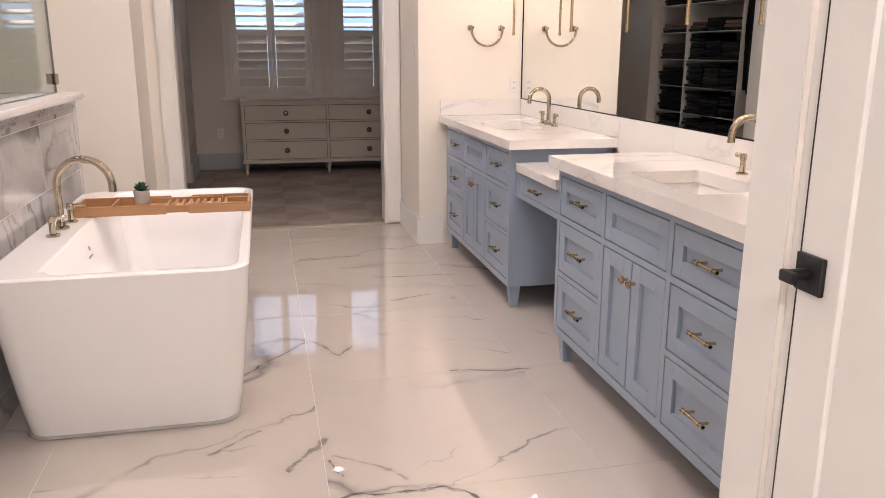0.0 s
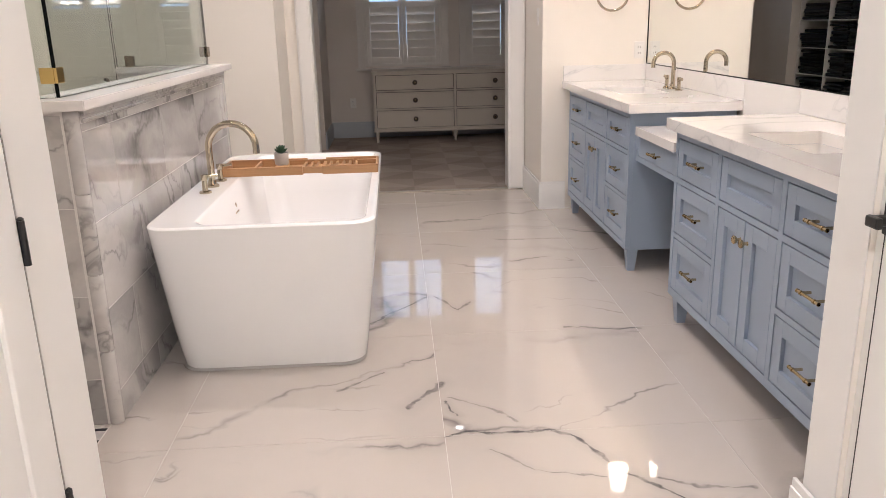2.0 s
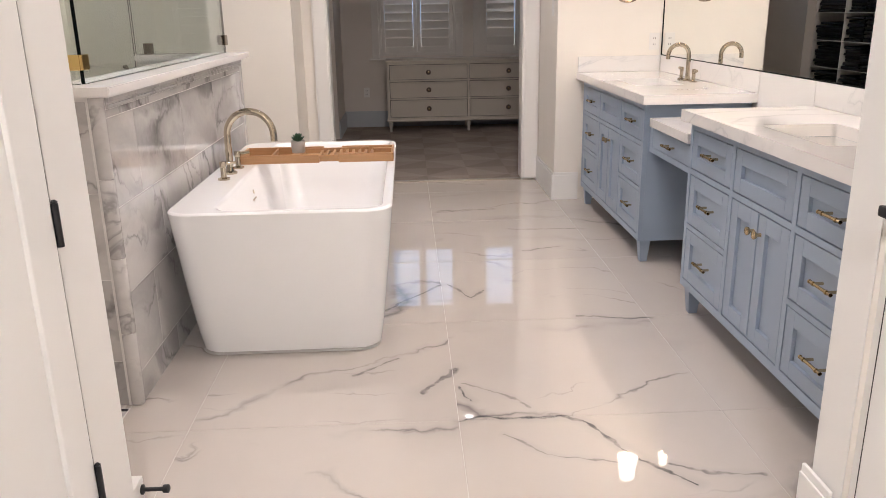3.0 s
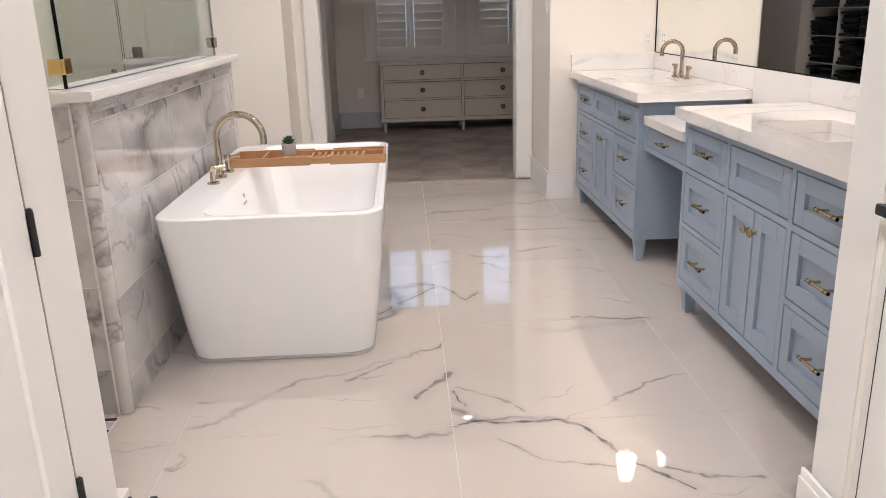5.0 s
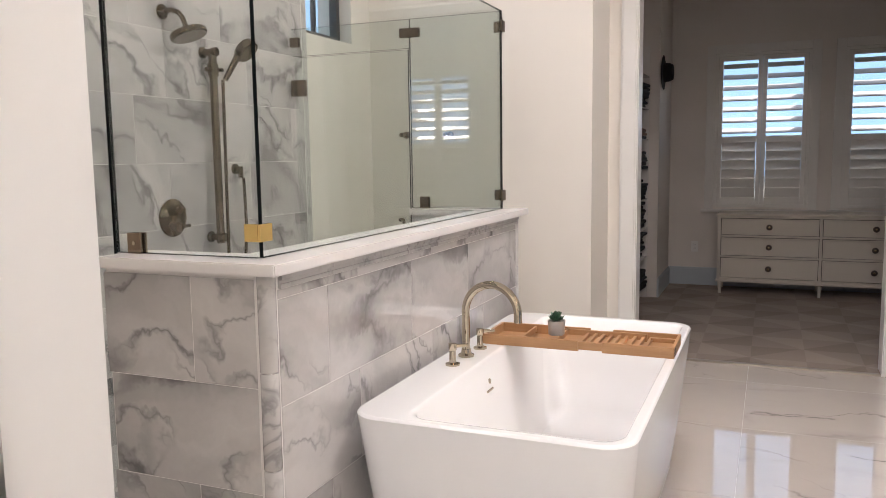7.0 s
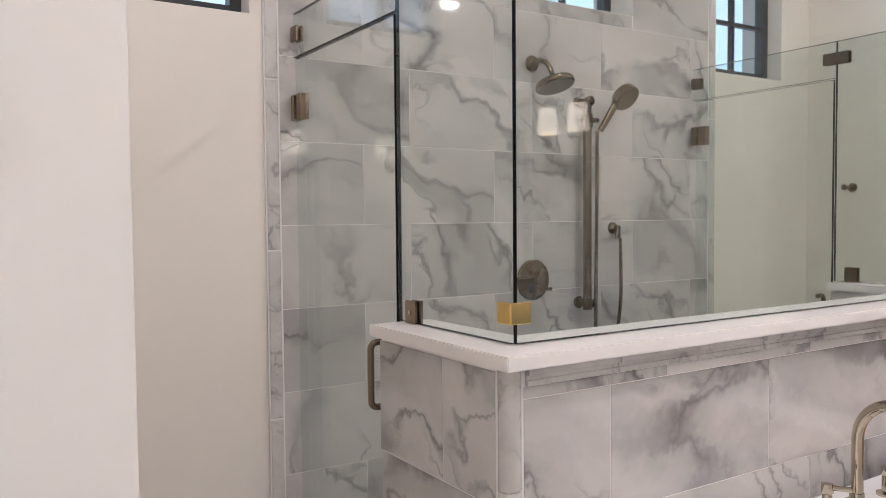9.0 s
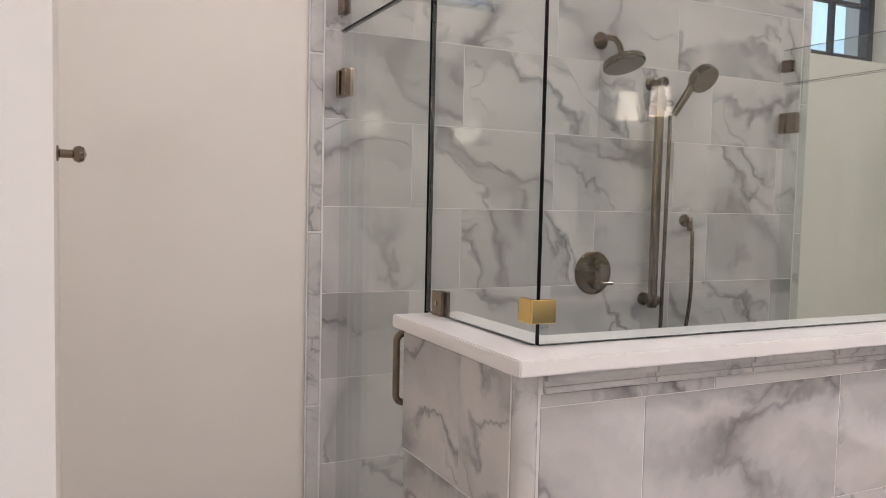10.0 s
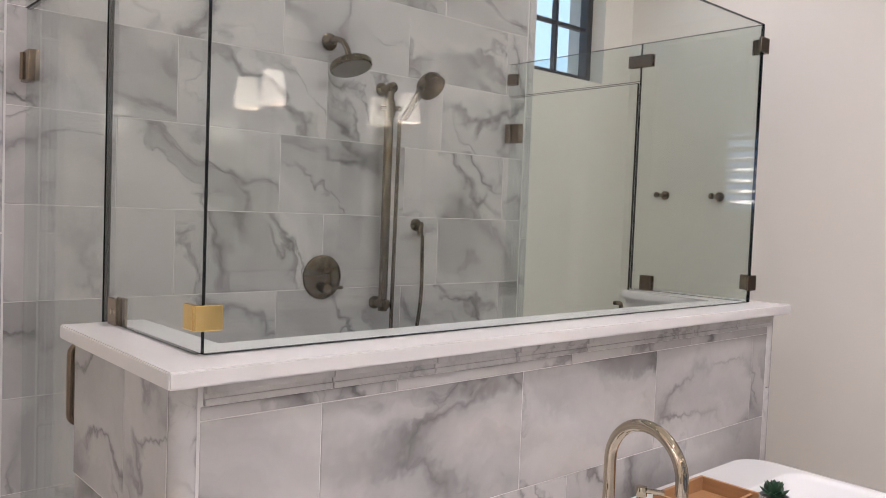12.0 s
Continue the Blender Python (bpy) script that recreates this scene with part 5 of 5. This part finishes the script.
for a, b in ((DX0 + 0.036, mid - 0.018), (mid + 0.018, DX1 - 0.036)):
    for z0, z1 in ((0.182, 0.369), (0.399, 0.572), (0.602, 0.758)):
        d = part("drawer", boxed(a, b, DY0 + 0.004, DY0 + 0.025, z0, z1, 0.003), DRESSER, dresser)
        w = 0.012
        bm = bmesh.new()
        for e, f, g, h in ((a, a + w, z0, z1), (b - w, b, z0, z1), (a + w, b - w, z0, z0 + w), (a + w, b - w, z1 - w, z1)):
            box(bm, e, f, DY0 - 0.002, DY0 + 0.0038, g, h, 0.001)
        part("drawer_bead", bm, DRESSER, d)
        kx, kz = (a + b) / 2, (z0 + z1) / 2
        k = part("knob", lathed([(0.010, 0), (0.010, 0.012), (0.026, 0.018), (0.028, 0.026), (0.022, 0.032), (0.001, 0.034)], (kx, DY0 + 0.0037, kz), (0, -1, 0), 20), KNOB, d, "dark round knob", smooth=45)
        part("knob_centre", lathed([(0.009, 0.033), (0.009, 0.036), (0.001, 0.037)], (kx, DY0 + 0.0037, kz), (0, -1, 0), 12), BRASS, k)
for x in (DX0 + 0.03, mid, DX1 - 0.03):
    for y in (DY0 + 0.03, DY1 - 0.04):
        part("leg", lathed([(0.013, 0), (0.017, 0.02), (0.014, 0.03), (0.024, 0.10), (0.026, 0.11), (0.021, 0.114), (0.021, 0.1205)], (x, y, 0.0125), seg=16), DRESSER, dresser, smooth=45)

# open closet shelves
SHX0, SHX1, SHY0, SHY1 = -1.09, -0.66, 7.05, 8.645
closet = thing("closet_shelving", (-0.87, 7.85, 0.012), "white built-in closet shelving filled with folded dark clothes", "shelving")
SHELF_Z = [0.10, 0.40, 0.68, 0.955, 1.235, 1.515, 1.80, 2.10]
for i, y in enumerate((SHY0, 8.05, SHY1 - 0.02)):
    part("upright", boxed(SHX0, SHX1, y + 0.006, y + 0.014, 0.0125, 2.40), SHUTTER, closet)
part("back", boxed(SHX0, SHX0 + 0.012, SHY0 + 0.017, SHY1 - 0.017, 0.0125, 2.40), SHUTTER, closet)
for z in SHELF_Z:
    for a, b in ((SHY0 + 0.017, 8.053), (8.067, SHY1 - 0.017)):
        part("shelf", boxed(SHX0 + 0.013, SHX1 - 0.004, a, b, z + 0.011, z + 0.02), SHUTTER, closet)


def folded_stack(x0, x1, y0, y1, z, count, material, thick):
    root = thing("folded_clothes", ((x0 + x1) / 2, (y0 + y1) / 2, z), "stack of folded clothes on a closet shelf", "clothes", "folded clothes")
    top = z
    for i in range(count):
        t = thick * random.uniform(0.7, 1.35)
        j, k, tilt = random.uniform(-0.02, 0.012), random.uniform(-0.018, 0.004), random.uniform(-0.05, 0.05)
        bm = boxed(x0, x1 + j, y0 - 0.2 * k, y1 + k, top + 0.0005, top + t - 0.0005, t * 0.45, 3)
        for v in bm.verts:
            s = (v.co.y - y0) / (y1 - y0)
            sag = 0.010 * math.sin(7 * s + i) * (0.2 + i / count)
            v.co.z = max(top + 0.0005, v.co.z + sag) if i == 0 else v.co.z + sag
            v.co.x += tilt * (v.co.y - y0)
        top += t
        part("garment", bm, material if i % 3 else CLOTHS[(i + count) % 2], root, smooth=60)


for zi, z in enumerate(SHELF_Z[:-1]):
    zz = z + 0.0205
    for a, b in ((SHY0 + 0.04, 8.03), (8.09, SHY1 - 0.04)):
        n = max(1, int((b - a) / 0.30))
        for i in range(n):
            y0 = a + (b - a) * i / n + 0.006
            y1 = a + (b - a) * (i + 1) / n - 0.006
            mat = CLOTHS[2] if zi == 5 and i % 2 == 0 else CLOTHS[3] if (zi + i) % 5 == 4 else CLOTHS[(zi + i) % 2]
            th = 0.030
            folded_stack(SHX0 + 0.05, SHX1 - random.uniform(0.004, 0.022), y0, y1, zz, random.choice((6, 7, 7, 8)) if zi != 5 else random.choice((3, 4)), mat, th)
# clothes hanging beside the shelves
root = thing("clothes_rail", (-0.87, 6.8, 1.95), "metal closet rail with dark clothes hanging", "clothes rail")
part("rail", tubed([(-0.86, YD + 0.145, 1.98), (-0.86, SHY0 - 0.001, 1.98)], 0.013, 12), NICKEL, root)
for i in range(7):
    y = 6.60 + i * 0.06
    g = thing("hanging_garment", (-0.86, y, 1.0), "dark garment hanging from the closet rail", "clothes", "hanging clothes")
    bm = bmesh.new()
    outline = [(-0.19, 0), (-0.21, 0.55), (-0.20, 0.80), (-0.05, 0.90), (0.05, 0.90), (0.20, 0.80), (0.21, 0.55), (0.19, 0)]
    lo = 1.0 + random.uniform(-0.05, 0.1)
    fr = [[bm.verts.new((-0.86 + u, y + s * 0.020 + 0.006 * math.sin(9 * u), lo + v * (1.93 - lo) / 0.9)) for u, v in outline] for s in (-1, 1)]
    bm.faces.new(fr[0])
    bm.faces.new(fr[1][::-1])
    for k in range(8):
        bm.faces.new((fr[0][k], fr[0][(k + 1) % 8], fr[1][(k + 1) % 8], fr[1][k]))
    part("cloth", bm, CLOTHS[i % 2], g)
    part("hook", tubed([(-0.86, y, 1.925), (-0.86, y, 1.965)] + arc((-0.86 + 0.014, y, 1.978), (-1, 0, 0), (0, 0, 1), 0.015, 0, 180, 8), 0.0022, 6), NICKEL, g)
# dark hat on a wall peg
root = thing("hat", (-0.568, 8.80, 2.2), "black hat hanging on the dressing room wall", "hat")
part("brim", lathed([(0.001, 0.002), (0.15, 0.004), (0.165, 0.012), (0.15, 0.012), (0.09, 0.016)], (-0.568, 8.82, 2.17), (1, 0, 0), 28), CLOTHS[0], root, smooth=50)
part("crown", lathed([(0.092, 0.012), (0.085, 0.07), (0.07, 0.10), (0.001, 0.105)], (-0.568, 8.82, 2.17), (1, 0, 0), 28), CLOTHS[0], root, smooth=50)


# ---- tiles, last ----
MESHES = {}


def slab(size, axis, material, bevel):
    """A shared tile mesh: a box with a chamfered front, its face towards +axis."""
    key = (tuple(round(v, 3) for v in size), axis, material.name)
    if key in MESHES:
        return MESHES[key]
    a, b, t = size
    o, i = (a / 2, b / 2), (a / 2 - bevel, b / 2 - bevel)
    pts = [(sx * p[0], sy * p[1], z) for p, z in ((o, -t), (o, -bevel), (i, 0)) for sx, sy in ((-1, -1), (1, -1), (1, 1), (-1, 1))]
    if axis == "x":
        pts = [(z, u, v) for u, v, z in pts]
    elif axis == "-y":
        pts = [(u, -z, v) for u, v, z in pts]
    elif axis == "+y":
        pts = [(-u, z, v) for u, v, z in pts]
    faces = [(8, 9, 10, 11)] + [(4 * r + k, 4 * r + (k + 1) % 4, 4 * r + 4 + (k + 1) % 4, 4 * r + 4 + k) for r in (0, 1) for k in range(4)]
    me = bpy.data.meshes.new("tile")
    me.from_pydata(pts, [], faces)
    me.materials.append(material)
    me.update()
    MESHES[key] = me
    return me


def lay(parent, axis, rect, depth, material, gap=0.0025, bevel=0.0008, thick=0.009, name="tile"):
    """One tile over rect (a0, a1, b0, b1) in the plane axis = depth."""
    a0, a1, b0, b1 = rect
    a, b = a1 - a0 - gap, b1 - b0 - gap
    if a < 0.012 or b < 0.012:
        return
    ob = new(name, slab((a, b, thick), axis, material, bevel))
    ca, cb = (a0 + a1) / 2, (b0 + b1) / 2
    ob.location = {"x": (depth, ca, cb), "-y": (ca, depth, cb), "+y": (ca, depth, cb), "z": (ca, cb, depth)}[axis]
    ob.parent = parent


def running_bond(parent, axis, area, depth, material, w, h, a_start, b_start, shift, holes=(), **k):
    a0, a1, b0, b1 = area
    row = math.floor((b0 - b_start) / h)
    while b_start + row * h < b1:
        lo, hi = max(b0, b_start + row * h), min(b1, b_start + (row + 1) * h)
        base = a_start + shift * (row % 2)
        col = math.floor((a0 - base) / w)
        while base + col * w < a1:
            r = (max(a0, base + col * w), min(a1, base + (col + 1) * w), lo, hi)
            for q in cut([r], holes):
                lay(parent, axis, q, depth, material, **k)
            col += 1
        row += 1


# floor: large polished squares, clear of the shower floor
running_bond(sub, "z", (XW + 0.001, XE - 0.001, -1.24, YD - 0.004), 0.0, FLOORTILE, 0.905, 0.875, 0.325, 2.453 - 4 * 0.875, 0.0,
             holes=[(XW, -0.83, 1.88, 2.63), (XW, -0.85, 2.63, 5.0)], gap=0.0022, bevel=0.0005, thick=0.008)
# mosaic of narrow strips at the shower's door
DARKSTRIP = paint("dark_mosaic_strip", (0.05, 0.05, 0.055), 0.25, 0.2, 0)
for i in range(14):
    for j in range(9):
        x0 = -2.10 + i * 0.0905
        y0 = 1.89 + j * 0.082
        if (i + j) % 2:
            lay(sub, "z", (x0, x0 + 0.0905, y0, y0 + 0.060), -0.0005, TRIMSTONE, thick=0.007)
            lay(sub, "z", (x0, x0 + 0.0905, y0 + 0.060, y0 + 0.082), -0.0005, DARKSTRIP, thick=0.007)
        else:
            lay(sub, "z", (x0, x0 + 0.066, y0, y0 + 0.082), -0.0005, TRIMSTONE, thick=0.007)
            lay(sub, "z", (x0 + 0.066, x0 + 0.0905, y0, y0 + 0.082), -0.0005, DARKSTRIP, thick=0.007)
running_bond(sub, "z", (XW + 0.02, -0.86, 2.63, 5.0), -0.001, TRIMSTONE, 0.10, 0.10, -2.1, 2.65, 0.0, thick=0.007)
# shower wall
bm = bmesh.new()
for r in cut([(2.612, 5.002, 0.0, ZC - 0.001)], [WIN_W[1]]):
    box(bm, XW + 0.0005, -2.1312, *r)
back = tagged(part("wall_shower", bm, GROUT), "shower wall clad in large grey veined marble tiles", "tiled wall", kind="structure")
running_bond(back, "x", (2.667, 4.945, 0.0, ZC - 0.002), SX, WALLTILE, 0.6055, 0.2985, 3.1955, 0.184 + 0.2985, -0.2015, holes=[WIN_W[1]])
for k in range(6):
    for a, b in ((2.613, 2.665), (4.947, 5.000)):
        z0, z1 = 0.09 + 0.6 * (k - 1), 0.09 + 0.6 * k
        for q in cut([(a, b, max(0, z0), min(ZC - 0.002, z1))], []):
            lay(back, "x", q, SX + 0.003, TRIMSTONE, bevel=0.006, thick=0.011, name="edge_tile")
# pony wall cladding
running_bond(pony, "x", (2.692, 4.828, 0.0, 1.040), PX, WALLTILE, 0.5925, 0.300, 2.948, 0.113, 0.1900)
running_bond(pony, "-y", (-1.368, -0.839, 0.0, CAP0 - 0.004), PYN, WALLTILE, 0.605, 0.300, -1.052, 0.172, 0.3)
running_bond(pony, "+y", (-1.368, -0.839, 0.0, CAP0 - 0.004), PYF, WALLTILE, 0.605, 0.300, -1.052, 0.172, 0.3)


def moulding(points, width):
    """A stepped strip along a line on the wall's tub side."""
    bm = bmesh.new()
    (ya, za), (yb, zb) = points
    flat = abs(yb - ya) > abs(zb - za)
    for lo, hi, d in ((0.0, 1.0, 0.004), (0.0, 0.30, 0.008), (0.55, 1.0, 0.013)):
        if flat:
            box(bm, PX - 0.010, PX + d, ya, yb, za + width * (lo - 0.5), za + width * (hi - 0.5), 0.0025)
        else:
            box(bm, PX - 0.010, PX + d, ya + width * (lo - 0.5), ya + width * (hi - 0.5), za, zb, 0.0025)
    return bm


for i in range(8):
    y0 = 2.698 + i * 0.272
    y1 = min(4.845, y0 + 0.270)
    part("rail_tile", moulding(((y0, 1.0625), (y1, 1.0625)), 0.042), TRIMSTONE, pony)
for yc in (PYN + 0.014, PYF - 0.014):
    for i in range(4):
        z0 = 0.002 + i * 0.272
        bm = lathed([(0.024, 0), (0.0255, 0.002), (0.0255, min(0.268, CAP0 - 0.004 - z0 - 0.002)), (0.024, min(0.270, CAP0 - 0.004 - z0))], (PX - 0.0185, yc + (0.0045 if yc < 3 else -0.0045), z0), seg=20)
        part("corner_tile", bm, TRIMSTONE, pony, smooth=40)
